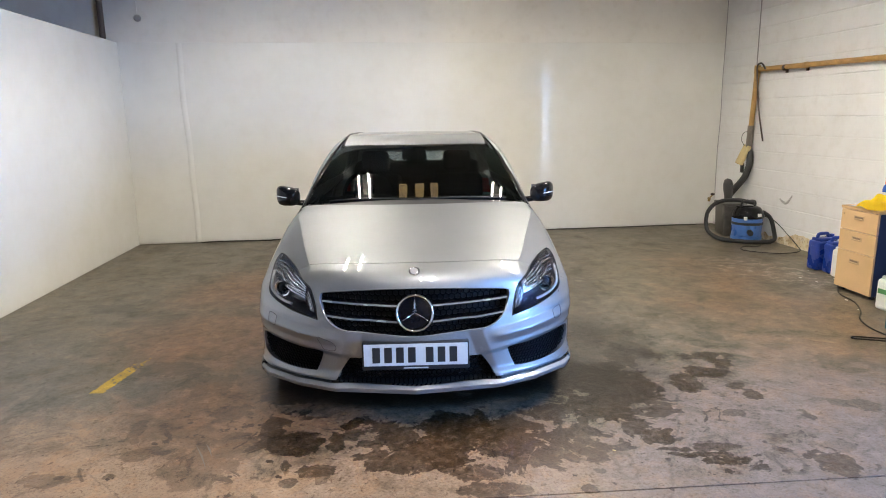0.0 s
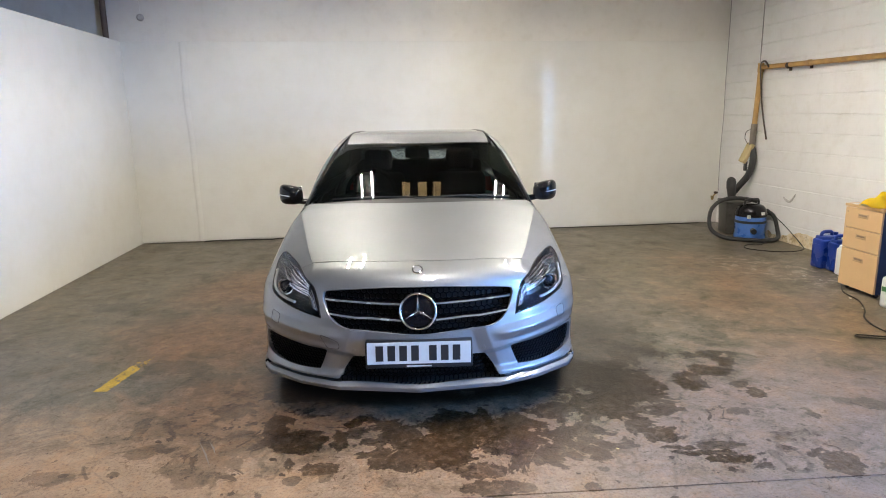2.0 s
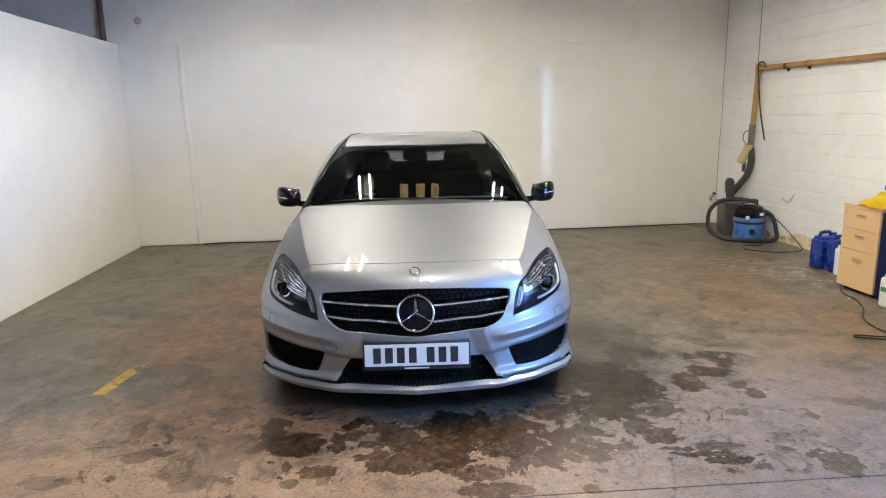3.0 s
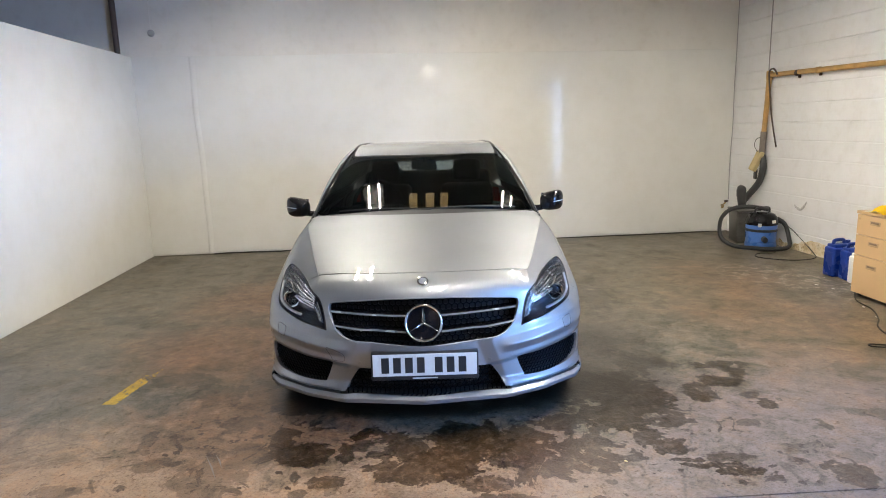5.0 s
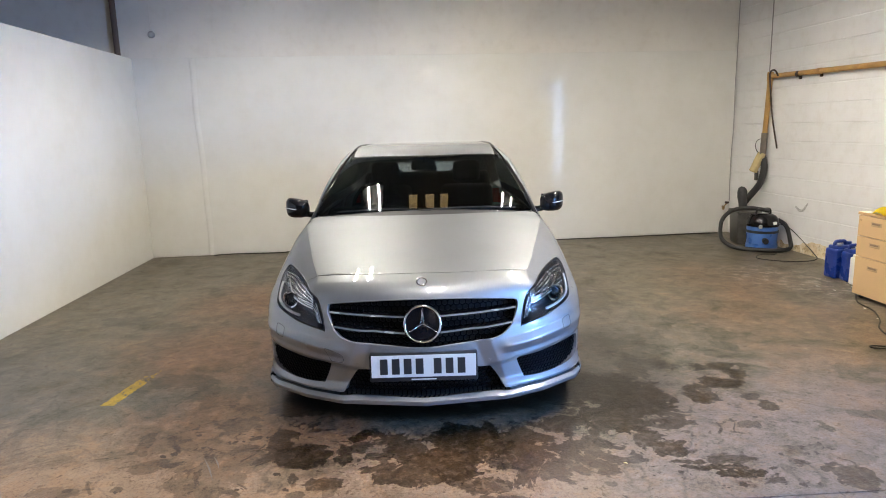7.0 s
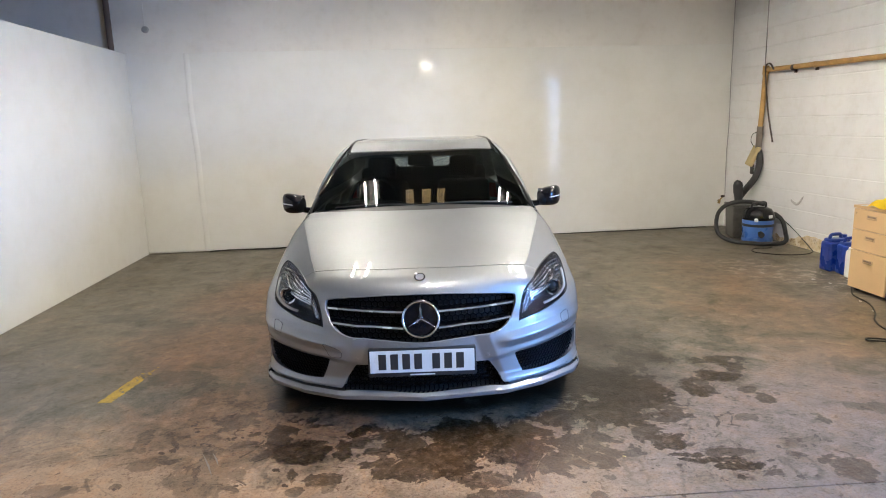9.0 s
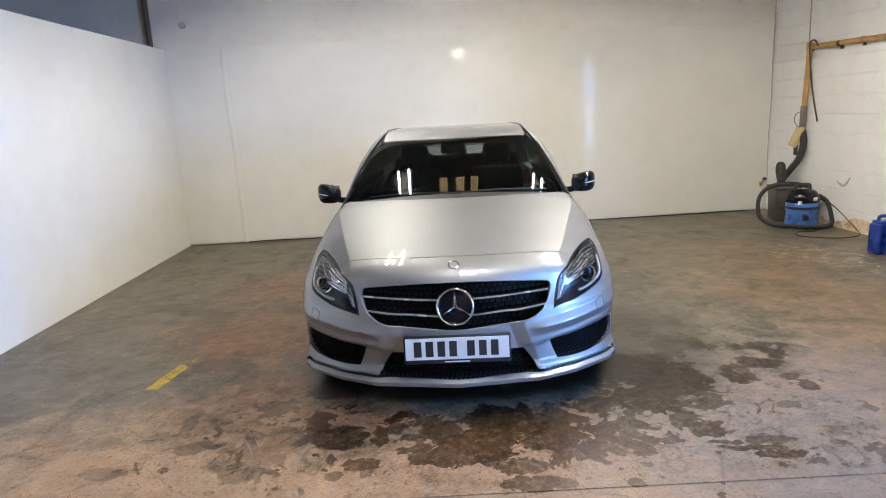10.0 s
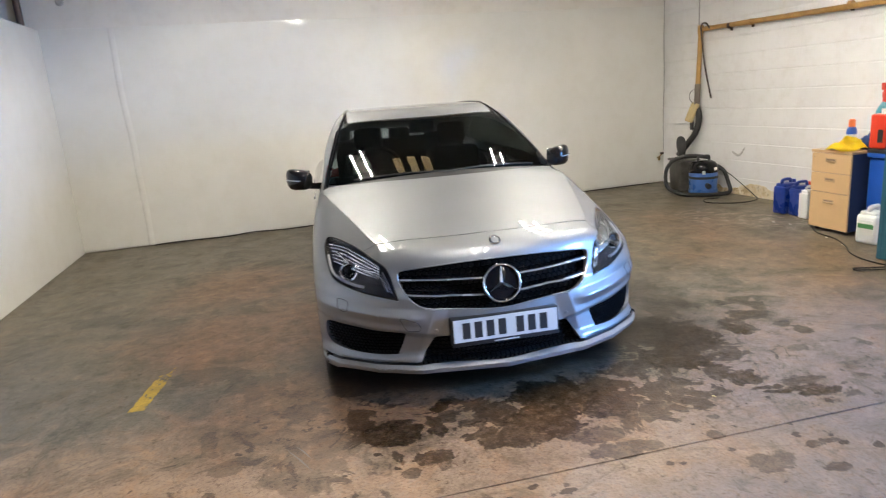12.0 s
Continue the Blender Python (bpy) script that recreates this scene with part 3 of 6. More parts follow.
# twin-tube lights under grimy hoods
def strip_light():
    root = empty("ceiling_light")
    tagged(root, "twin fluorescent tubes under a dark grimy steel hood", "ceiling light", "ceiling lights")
    part("body", box_bm(-0.045, 0.045, -0.62, 0.62, 0.075, 0.125, 0.006), M_BATTEN, root)
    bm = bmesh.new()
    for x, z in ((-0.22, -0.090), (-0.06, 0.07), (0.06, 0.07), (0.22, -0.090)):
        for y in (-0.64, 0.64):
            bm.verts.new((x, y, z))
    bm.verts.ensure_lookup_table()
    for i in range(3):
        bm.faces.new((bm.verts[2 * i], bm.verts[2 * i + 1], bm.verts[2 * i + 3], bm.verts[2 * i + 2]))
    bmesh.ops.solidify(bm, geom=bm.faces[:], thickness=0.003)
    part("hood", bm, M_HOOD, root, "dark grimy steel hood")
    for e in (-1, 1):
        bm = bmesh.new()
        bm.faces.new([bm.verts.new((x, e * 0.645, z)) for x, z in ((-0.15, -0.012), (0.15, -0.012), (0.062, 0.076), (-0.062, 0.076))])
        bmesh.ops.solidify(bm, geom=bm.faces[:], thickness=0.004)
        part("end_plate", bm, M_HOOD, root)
    for s in (-1, 1):
        part("tube", tube_bm([(0.115 * s, -0.60, -0.02), (0.115 * s, 0.60, -0.02)], 0.0175, 12), M_TUBE, root, "lit fluorescent tube", smooth=True)
        for e in (-1, 1):
            part("tube_holder", box_bm(0.115 * s - 0.02, 0.115 * s + 0.02, e * 0.615 - 0.012, e * 0.615 + 0.012, -0.045, 0.045, 0.004), M_BATTEN, root)
    for e in (-0.6, 0.6):
        part("hanger", tube_bm([(0, e * 0.8, 0.12), (0, e * 0.8, CEIL - LIGHT_Z + 0.01)], 0.004, 6), M_STEEL, root)
    return root


LIGHT_Z = 3.35
first = strip_light()
# third, fourth and last lights are added, unseen, to brighten floor and walls
spots = [(-1.02, 2.75), (1.72, 2.75), (0.3, -1.0), (2.4, 0.9), (2.2, -6.2), (-5.6, -2.5)]
first.matrix_world = pose(*spots[0], LIGHT_Z)
for x, y in spots[1:]:
    copy_thing(first, pose(x, y, LIGHT_Z))

# yellowed roof lights high above the car
m_roof, N, L, B = nodes_of("daylight_through_yellowed_rooflight")
grime = ramp_node(N, L, noise_node(N, L, world_pos(N), 7.0, 6, 0.7), [(0.36, (0.22, 0.12, 0.03)), (0.62, (1.0, 0.66, 0.24))])
L.new(grime, B.inputs["Emission Color"])
B.inputs["Emission Strength"].default_value = 2.0
for x in (-0.30, 0.05, 0.38):
    rl = part("roof_light", box_bm(x - 0.09, x + 0.09, 2.75, 3.6, CEIL - 0.02, CEIL + 0.005), m_roof)
    tagged(rl, "yellowed translucent roof light strip", "roof light", "roof lights")

# ---- the car: its outer form as smooth functions of x (across), y (back from the number plate) and z ----
def curve_at(pts, t):
    """A smooth curve through (t, value) pairs (monotone cubic), for arrays."""
    T, V = np.array([p[0] for p in pts], float), np.array([p[1] for p in pts], float)
    h, d = np.diff(T), np.diff(V) / np.diff(T)
    s = np.empty_like(V)
    s[0], s[-1] = d[0], d[-1]
    s[1:-1] = np.where(d[:-1] * d[1:] > 0, 2 * d[:-1] * d[1:] / np.where(d[:-1] + d[1:] == 0, 1, d[:-1] + d[1:]), 0)
    t = np.asarray(t, float)
    i = np.clip(np.searchsorted(T, t) - 1, 0, len(T) - 2)
    u = (t - T[i]) / h[i]
    e = np.clip(u, 0, 1)
    r = (V[i] * (1 + 2 * e) * (1 - e) ** 2 + V[i + 1] * e * e * (3 - 2 * e) + h[i] * (s[i] * e * (1 - e) ** 2 - s[i + 1] * e * e * (1 - e)))
    return r + np.where(u < 0, (t - T[0]) * s[0], 0) + np.where(u > 1, (t - T[-1]) * s[-1], 0)


def smax(a, b, k):
    h = np.maximum(k - np.abs(a - b), 0) / k
    return np.maximum(a, b) + h * h * k * 0.25


def smin(a, b, k):
    return -smax(-a, -b, k)


def soft_step(a, b, t):
    u = np.clip((t - a) / (b - a), 0, 1)
    return u * u * (3 - 2 * u)


BONNET_LINE = [(-0.1, 0.735), (0.06, 0.768), (0.118, 0.788), (0.2, 0.815), (0.4, 0.866), (0.7, 0.929), (1.0, 0.989), (1.2, 1.030), (1.5, 1.05), (4.0, 1.03), (4.4, 0.98)]
NOSE_LINE = [(0.10, 0.10), (0.16, 0.055), (0.19, 0.035), (0.30, 0.022), (0.46, 0.018), (0.55, 0.026), (0.66, 0.048), (0.74, 0.072), (0.80, 0.10), (0.9, 0.17)]
WIDTH_LINE = [(0.10, 0.872), (0.2, 0.880), (0.35, 0.886), (0.6, 0.886), (0.72, 0.870), (0.85, 0.845), (0.95, 0.806), (1.05, 0.76)]
CABIN_WIDTH = [(0.9, 0.825), (1.0, 0.785), (1.16, 0.742), (1.33, 0.664), (1.42, 0.606), (1.5, 0.565)]
ROOF_LINE = [(1.6, 1.25), (1.91, 1.352), (2.15, 1.406), (2.45, 1.434), (2.7, 1.439), (3.1, 1.430), (3.5, 1.395), (3.95, 1.32), (4.3, 1.24)]


def bonnet_edge(y):
    return 0.552 + 0.238 * np.clip((y - 0.3) / 0.95, 0, 1.2) ** 0.9


def bonnet_top(x, y):
    a = np.abs(x)
    e = bonnet_edge(y)
    z = curve_at(BONNET_LINE, y) - 0.040 * (a / 0.55) ** 2
    # the shoulder falls away outside the bonnet's edge, with a crisp crease
    out = np.maximum(a - e, 0)
    z = z - 0.43 * out - 0.05 * out ** 2
    z = z + 0.0045 * np.exp(-a / 0.07) * soft_step(0.30, 0.12, y)
    return z - 0.035 * soft_step(0.40, 0.80, a) * soft_step(0.75, 0.1, y)


def nose(x, z):
    a = np.abs(x)
    flat = np.interp(a, (0, 0.41, 0.62, 0.80, 0.95), (0, 0.060, 0.160, 0.302, 0.50))
    b = 0.088 * (a / 0.48) ** 2 + 0.85 * np.maximum(a - 0.55, 0) ** 2 + 4.0 * np.maximum(a - 0.76, 0) ** 2
    b = b + (flat - b) * soft_step(0.25, 0.235, z)
    y = curve_at(NOSE_LINE, z) + b
    # intake flanks: the bumper steps out beside the lower intake and under the headlights
    y = y - 0.022 * np.clip((a - 0.30 - 0.35 * (0.40 - z)) / 0.075, 0, 1) * soft_step(0.62, 0.56, z) * soft_step(0.17, 0.24, z)
    ridge = 0.468 + 0.045 * soft_step(0.35, 0.85, a)
    y = y - 0.024 * np.maximum(0, 1 - np.sqrt(((z - ridge) / 0.042) ** 2 + 0.004)) * soft_step(0.36, 0.46, a)
    # scoop round the side intake
    top = np.interp(a, (0.28, 0.50, 0.65, 0.85), (0.368, 0.404, 0.424, 0.452))
    y = y + 0.026 * soft_step(0, 0.032, top + 0.006 - z) * soft_step(0.250, 0.292, z) * soft_step(0.29, 0.36, a)
    # splitter lip
    return y - 0.052 * np.clip((0.240 - z) / 0.025, 0, 1)


def body(x, y, z):
    a = np.abs(x)
    w = curve_at(WIDTH_LINE, z) - 0.05 * soft_step(3.6, 4.4, y) + 0.012 * np.exp(-((y - 0.95) / 0.35) ** 2) - 0.012 * np.exp(-((z - 0.46 - 0.05 * y) / 0.05) ** 2) * soft_step(1.2, 1.7, y)
    rear = y - 4.16 + 0.25 * (a / 0.9) ** 3 + 0.12 * np.abs(z - 0.6)
    f = smax(z - bonnet_top(x, y), nose(x, z) - y, 0.05)
    f = smax(f, a - w, 0.07)
    return smax(smax(f, rear, 0.08), 0.12 - z, 0.008)


def screen_y(x, z):
    h = z - 1.018
    return 1.155 + 2.0 * h + 0.9 * h * np.abs(h) + 0.27 * (np.abs(x) / 0.72) ** 2.2


def cabin(x, y, z):
    a = np.abs(x)
    screen = (screen_y(x, z) - y) / 2.5
    roof = z - curve_at(ROOF_LINE, y) + 0.010 * (a / 0.55) ** 3 * soft_step(2.0, 2.6, y)
    tail = (y - 4.22 + (z - 1.0) * 1.05 + 0.2 * (a / 0.7) ** 3) / 1.45
    side = a - curve_at(CABIN_WIDTH, z) + 0.085 * soft_step(2.0, 3.1, y) + 0.03 * soft_step(3.0, 4.2, y)
    return smax(smax(smax(roof, screen, 0.06), side, 0.045), smax(tail, 0.9 - z, 0.01), 0.03)


def car_form(x, y, z):
    return smin(body(x, y, z), cabin(x, y, z), 0.012)
# ---- end of the form ----


def form_normal(V, fn):
    h = 1e-3
    x, y, z = V.T
    g = np.stack([fn(x + h, y, z) - fn(x - h, y, z), fn(x, y + h, z) - fn(x, y - h, z), fn(x, y, z + h) - fn(x, y, z - h)], 1)
    return g / np.maximum(np.linalg.norm(g, axis=1, keepdims=True), 1e-9)


def form_sheet(origins, d, t0, t1, step, fn=car_form):
    """Drops a grid of points along d onto the form. Returns the points and the triangles."""
    n, m = origins.shape[:2]
    O = origins.reshape(-1, 3)
    lo, hi = np.full(len(O), t0), np.full(len(O), np.nan)
    open_ray = np.arange(len(O))
    t = t0
    while t < t1 and len(open_ray):
        t += step
        P = O[open_ray] + t * d
        inside = fn(*P.T) < 0
        hi[open_ray[inside]] = t
        open_ray = open_ray[~inside]
    ok = ~np.isnan(hi)
    idx = np.where(ok)[0]
    a, b = hi[idx] - step, hi[idx].copy()
    for _ in range(16):
        c = (a + b) / 2
        ins = fn(*(O[idx] + c[:, None] * d).T) < 0
        b, a = np.where(ins, c, b), np.where(ins, a, c)
    V = np.full((len(O), 3), np.nan)
    V[idx] = O[idx] + b[:, None] * d
    q = np.arange(n * m).reshape(n, m)
    A, B, C, D = q[:-1, :-1].ravel(), q[1:, :-1].ravel(), q[1:, 1:].ravel(), q[:-1, 1:].ravel()
    F = np.concatenate([np.stack([A, B, C], 1), np.stack([A, C, D], 1)])
    F = F[ok[F].all(1)]
    e = max(np.linalg.norm(origins[1, 0] - origins[0, 0]), np.linalg.norm(origins[0, 1] - origins[0, 0]))
    T = V[F]
    longest = np.max(np.linalg.norm(T - np.roll(T, 1, axis=1), axis=2), axis=1)
    V, F = tidy(V, F[longest < 7 * e])
    T = V[F]
    g = np.cross(T[:, 1] - T[:, 0], T[:, 2] - T[:, 0])
    back = (g * form_normal(T.mean(1), fn)).sum(1) < 0
    F[back] = F[back][:, ::-1]
    return V, F


def tidy(V, F):
    used = np.unique(F)
    back = np.full(len(V), -1)
    back[used] = np.arange(len(used))
    return V[used], back[F]


def clip(mesh, field):
    """Keeps what has a positive field, cutting the triangles along its zero line."""
    V, F = mesh
    if len(F) == 0:
        return mesh
    v = field(*V.T)
    v = np.where(np.abs(v) < 1e-7, 1e-7, v)
    ins = v > 0
    c = ins[F].sum(1)
    out, extra = [F[c == 3]], []

    def rotate(T, lead):
        k = np.argmax(lead, axis=1)
        r = np.arange(len(T))
        return T[r, k], T[r, (k + 1) % 3], T[r, (k + 2) % 3]

    a, b, d = rotate(F[c == 1], ins[F[c == 1]])
    o, p, q = rotate(F[c == 2], ~ins[F[c == 2]])
    pairs = np.concatenate([np.stack([a, b], 1), np.stack([a, d], 1), np.stack([o, p], 1), np.stack([o, q], 1)])
    if len(pairs):
        key = np.sort(pairs, 1)
        uniq, inv = np.unique(key, axis=0, return_inverse=True)
        inv = inv.ravel()
        i, j = uniq.T
        w = (v[i] / (v[i] - v[j]))[:, None]
        newV = V[i] * (1 - w) + V[j] * w
        ids = len(V) + inv
        n1, n2 = len(a), len(o)
        ab, ad, op, oq = ids[:n1], ids[n1:2 * n1], ids[2 * n1:2 * n1 + n2], ids[2 * n1 + n2:]
        out += [np.stack([a, ab, ad], 1), np.stack([op, p, q], 1), np.stack([op, q, oq], 1)]
        V = np.concatenate([V, newV])
    return tidy(V, np.concatenate(out))


def join(*meshes):
    Vs, Fs, n = [], [], 0
    for V, F in meshes:
        Vs.append(V), Fs.append(F + n)
        n += len(V)
    return np.concatenate(Vs), np.concatenate(Fs)


def rim_edges(F):
    e = np.concatenate([F[:, [0, 1]], F[:, [1, 2]], F[:, [2, 0]]])
    k = np.sort(e, 1)
    _, inv, cnt = np.unique(k, axis=0, return_inverse=True, return_counts=True)
    return e[cnt[inv.ravel()] == 1]


def shell(mesh, t, fn=car_form):
    """The sheet with a thickness t inwards, closed round its rim."""
    V, F = mesh
    W = V - form_normal(V, fn) * t
    r = rim_edges(F)
    n = len(V)
    wall = np.concatenate([np.stack([r[:, 1], r[:, 0], r[:, 0] + n], 1), np.stack([r[:, 1], r[:, 0] + n, r[:, 1] + n], 1)])
    return np.concatenate([V, W]), np.concatenate([F, F[:, ::-1] + n, wall])


def hem(mesh, t, fn=car_form):
    """The sheet with its rim folded inwards by t, so that an edge shows its thickness."""
    V, F = mesh
    r = rim_edges(F)
    ids = np.unique(r)
    W = V[ids] - form_normal(V[ids], fn) * t
    back = np.full(len(V), -1)
    back[ids] = np.arange(len(ids)) + len(V)
    a, b = r[:, 0], r[:, 1]
    wall = np.concatenate([np.stack([b, a, back[a]], 1), np.stack([b, back[a], back[b]], 1)])
    return np.concatenate([V, W]), np.concatenate([F, wall])


def skin(name, mesh, material, parent, label="", fn=car_form, own_normals=True, hemmed=0.0):
    V, F = mesh
    n = len(V)
    if hemmed:
        V, F = hem(mesh, hemmed, fn)
    # outward winding
    T = V[F]
    g = np.cross(T[:, 1] - T[:, 0], T[:, 2] - T[:, 0])
    if own_normals:
        N = form_normal(V, fn)
        flip = (g * N[F].mean(1)).sum(1) < 0
        k = len(mesh[1])
        flip[k:] = False
        F = F.copy()
        F[flip] = F[flip][:, ::-1]
    me = bpy.data.meshes.new(name)
    me.from_pydata(V.tolist(), [], F.tolist())
    me.materials.append(material)
    me.shade_smooth()
    if own_normals and not hemmed:
        me.normals_split_custom_set_from_vertices(N.tolist())
    elif hemmed:
        me.set_sharp_from_angle(angle=radians(40))
    ob = new(name, me)
    ob.parent = parent
    if label:
        ob["label"] = label
    return ob


def ring_of(pts, n=10):
    return np.array([tuple(p) for p in spline([(a, b, 0) for a, b in pts], n, True)])[:, :2]


def poly_distance(u, v, poly):
    """Signed distance to a closed outline, positive inside."""
    best, inside = np.full(u.shape, 1e9), np.zeros(u.shape, bool)
    Q = np.roll(poly, -1, axis=0)
    for (ax, ay), (bx, by) in zip(poly, Q):
        ex, ey = bx - ax, by - ay
        t = np.clip(((u - ax) * ex + (v - ay) * ey) / (ex * ex + ey * ey + 1e-12), 0, 1)
        best = np.minimum(best, (u - ax - t * ex) ** 2 + (v - ay - t * ey) ** 2)
        if ay != by:
            cross = ((ay > v) != (by > v)) & (u < ex * (v - ay) / (by - ay) + ax)
            inside ^= cross
    return np.sqrt(best) * np.where(inside, 1, -1)


def mirrored(half):
    return [(a, b) for a, b in half] + [(-a, b) for a, b in half[::-1] if abs(a) > 1e-6]


# outlines in the front view: across, height
GRILLE = ring_of(mirrored([(0.0, 0.722), (0.16, 0.719), (0.32, 0.708), (0.455, 0.694), (0.484, 0.678), (0.482, 0.636), (0.456, 0.58), (0.405, 0.528), (0.32, 0.507), (0.16, 0.493), (0.0, 0.481)]), 6)
LAMP = ring_of([(0.772, 0.787), (0.71, 0.782), (0.637, 0.764), (0.556, 0.724), (0.526, 0.682), (0.499, 0.568), (0.507, 0.562), (0.557, 0.573), (0.676, 0.598), (0.775, 0.634), (0.800, 0.672), (0.812, 0.735), (0.800, 0.772)], 8)
SIDE_INTAKE = ring_of([(0.838, 0.408), (0.848, 0.36), (0.836, 0.312), (0.79, 0.291), (0.66, 0.281), (0.53, 0.282), (0.513, 0.292), (0.482, 0.368), (0.488, 0.389), (0.60, 0.397), (0.71, 0.412), (0.80, 0.418)], 6)
LOW_INTAKE = ring_of(mirrored([(0.0, 0.368), (0.18, 0.367), (0.318, 0.362), (0.340, 0.350), (0.402, 0.252), (0.392, 0.240), (0.20, 0.233), (0.0, 0.230)]), 6)
WINDOW = ring_of([(1.70, 1.035), (2.10, 1.235), (2.40, 1.325), (2.75, 1.340), (3.15, 1.325), (3.50, 1.255), (3.72, 1.15), (3.60, 1.105), (2.90, 1.075), (2.2, 1.05)], 6)


def d_grille(x, y, z):
    return np.where(y < 0.5, poly_distance(x, z, GRILLE), -1)


def d_lamp(x, y, z):
    return np.where(y < 0.8, poly_distance(np.abs(x), z, LAMP), -1)


def d_side_intake(x, y, z):
    return np.where(y < 0.6, poly_distance(np.abs(x), z, SIDE_INTAKE), -1)


def d_low_intake(x, y, z):
    return np.where(y < 0.5, poly_distance(x, z, LOW_INTAKE), -1)


def d_shut(x, y, z):
    return y - (0.214 + 0.105 * (np.abs(x) / 0.56) ** 2)


def d_edge(x, y, z):
    return bonnet_edge(y) - np.abs(x)


def cowl_y(x):
    return 1.085 + 0.265 * (np.abs(x) / 0.72) ** 2.2


def glass_edge(z):
    return curve_at([(0.98, 0.750), (1.10, 0.705), (1.20, 0.660), (1.30, 0.616), (1.34, 0.592), (1.36, 0.574), (1.40, 0.557), (1.46, 0.540), (1.5, 0.54)], z)


def roof_edge(y):
    return 0.552 - 0.068 * soft_step(2.05, 3.0, y)


def glass_side(y, z):
    """Half width of the screen below and of the roof panel above."""
    return np.where(y < 2.0, glass_edge(z), np.minimum(glass_edge(z), roof_edge(y)))


def header_y(x):
    return 1.960 + 0.110 * (np.abs(x) / 0.57) ** 2


def upper(x, y, z):
    """Positive on the cabin, negative on the body below it."""
    return body(x, y, z) - cabin(x, y, z)


def tilt_side(x, y, z):
    """Positive where the skin faces sideways."""
    return np.abs(form_normal(np.stack([x, y, z], 1), car_form)[:, 0]) - 0.72


AXLE_F, AXLE_R, AXLE_Z, TYRE_R = 0.90, 3.60, 0.315, 0.315


def d_arch(x, y, z):
    r = np.minimum(np.hypot(y - AXLE_F, z - AXLE_Z), np.hypot(y - AXLE_R, z - AXLE_Z)) - 0.355
    return np.where(np.abs(x) > 0.55, r, 1)


GAP = 0.0032


def build_car():
    car = empty("car")
    tagged(car, "silver five-door hatchback car with black door mirrors on the concrete floor", "car")
    al = radians(28)
    d = np.array([0, math.cos(al), -math.sin(al)])
    nw = np.array([0, math.sin(al), math.cos(al)])
    xs, ws = np.linspace(-0.96, 0.96, 275), np.arange(0.14, 2.62, 0.0062)
    O = xs[:, None, None] * np.array([1.0, 0, 0]) + ws[None, :, None] * nw
    front = form_sheet(O, d, -1.2, 3.2, 0.02)
    front = clip(clip(front, lambda x, y, z: -tilt_side(x, y, z)), d_arch)
    ys, zs = np.linspace(0.0, 4.3, 380), np.linspace(0.178, 1.46, 130)
    O = np.zeros((len(ys), len(zs), 3))
    O[..., 1], O[..., 2] = ys[:, None], zs[None, :]
    side = form_sheet(O + np.array([1.2, 0, 0]), np.array([-1.0, 0, 0]), 0.0, 1.1, 0.02)
    side = clip(clip(side, tilt_side), d_arch)
    d2, n2 = np.array([0, -math.cos(al), -math.sin(al)]), np.array([0, -math.sin(al), math.cos(al)])
    xs, ws = np.linspace(-0.96, 0.96, 120), np.arange(-2.0, 0.6, 0.018)
    O = xs[:, None, None] * np.array([1.0, 0, 0]) + ws[None, :, None] * n2
    back = form_sheet(O, d2, -5.5, 1.0, 0.02)
    back = clip(back, lambda x, y, z: -tilt_side(x, y, z))
    back = clip(clip(back, lambda x, y, z: y - 2.6), d_arch)
    front = clip(front, lambda x, y, z: np.minimum(2.6 - y, z - 0.191))

    def flip(mesh):
        V, F = mesh
        return V * np.array([-1, 1, 1]), F[:, ::-1]

    low = clip(front, lambda x, y, z: -upper(x, y, z))
    high = clip(front, upper)
    holes = lambda x, y, z: -np.maximum(np.maximum(d_grille(x, y, z), d_lamp(x, y, z)), np.maximum(d_side_intake(x, y, z), d_low_intake(x, y, z)))
    f_bonnet = lambda x, y, z: np.minimum(np.minimum(d_shut(x, y, z), d_edge(x, y, z)), cowl_y(x) - y)
    f_fender = lambda x, y, z: np.minimum(np.maximum(np.minimum(d_shut(x, y, z), -d_edge(x, y, z)), y - 0.56), np.maximum(cowl_y(x) - y, np.abs(x) - 0.745))
    f_bonnet_in = lambda x, y, z: np.minimum(np.minimum(d_shut(x, y, z) - GAP, d_edge(x, y, z) - 0.0004), cowl_y(x) - y - GAP)
    f_bonnet_out = lambda x, y, z: -np.minimum(np.minimum(d_shut(x, y, z) + GAP, d_edge(x, y, z) + 0.0004), cowl_y(x) - y + GAP)
    bonnet = clip(clip(low, f_bonnet_in), lambda *p: -d_lamp(*p) - GAP)
    skin("bonnet", bonnet, M_PAINT, car, "silver bonnet with creased edges", hemmed=0.012)
    rest = clip(low, f_bonnet_out)
    rest = clip(rest, lambda *p: holes(*p) - GAP)
    fend = clip(rest, lambda *p: f_fender(*p) - 0.0008)
    bumper = clip(rest, lambda x, y, z: np.minimum(-f_fender(x, y, z) - 0.0008, 0.6 - y))
    cowl = clip(rest, lambda x, y, z: np.minimum(-f_fender(x, y, z), y - 0.9))
    skin("cowl", cowl, M_BLACK, car, "matt black plastic cowl under the windscreen")
    lip = clip(bumper, lambda x, y, z: 0.231 - z)
    bumper = clip(bumper, lambda x, y, z: z - 0.241)
    sideR = clip(side, lambda x, y, z: y - 0.0)
    s_low = clip(sideR, lambda x, y, z: -upper(x, y, z))
    s_low = clip(s_low, lambda *p: holes(*p) - GAP)
    s_bump = clip(s_low, lambda x, y, z: np.minimum(0.558 - y, z - 0.241))
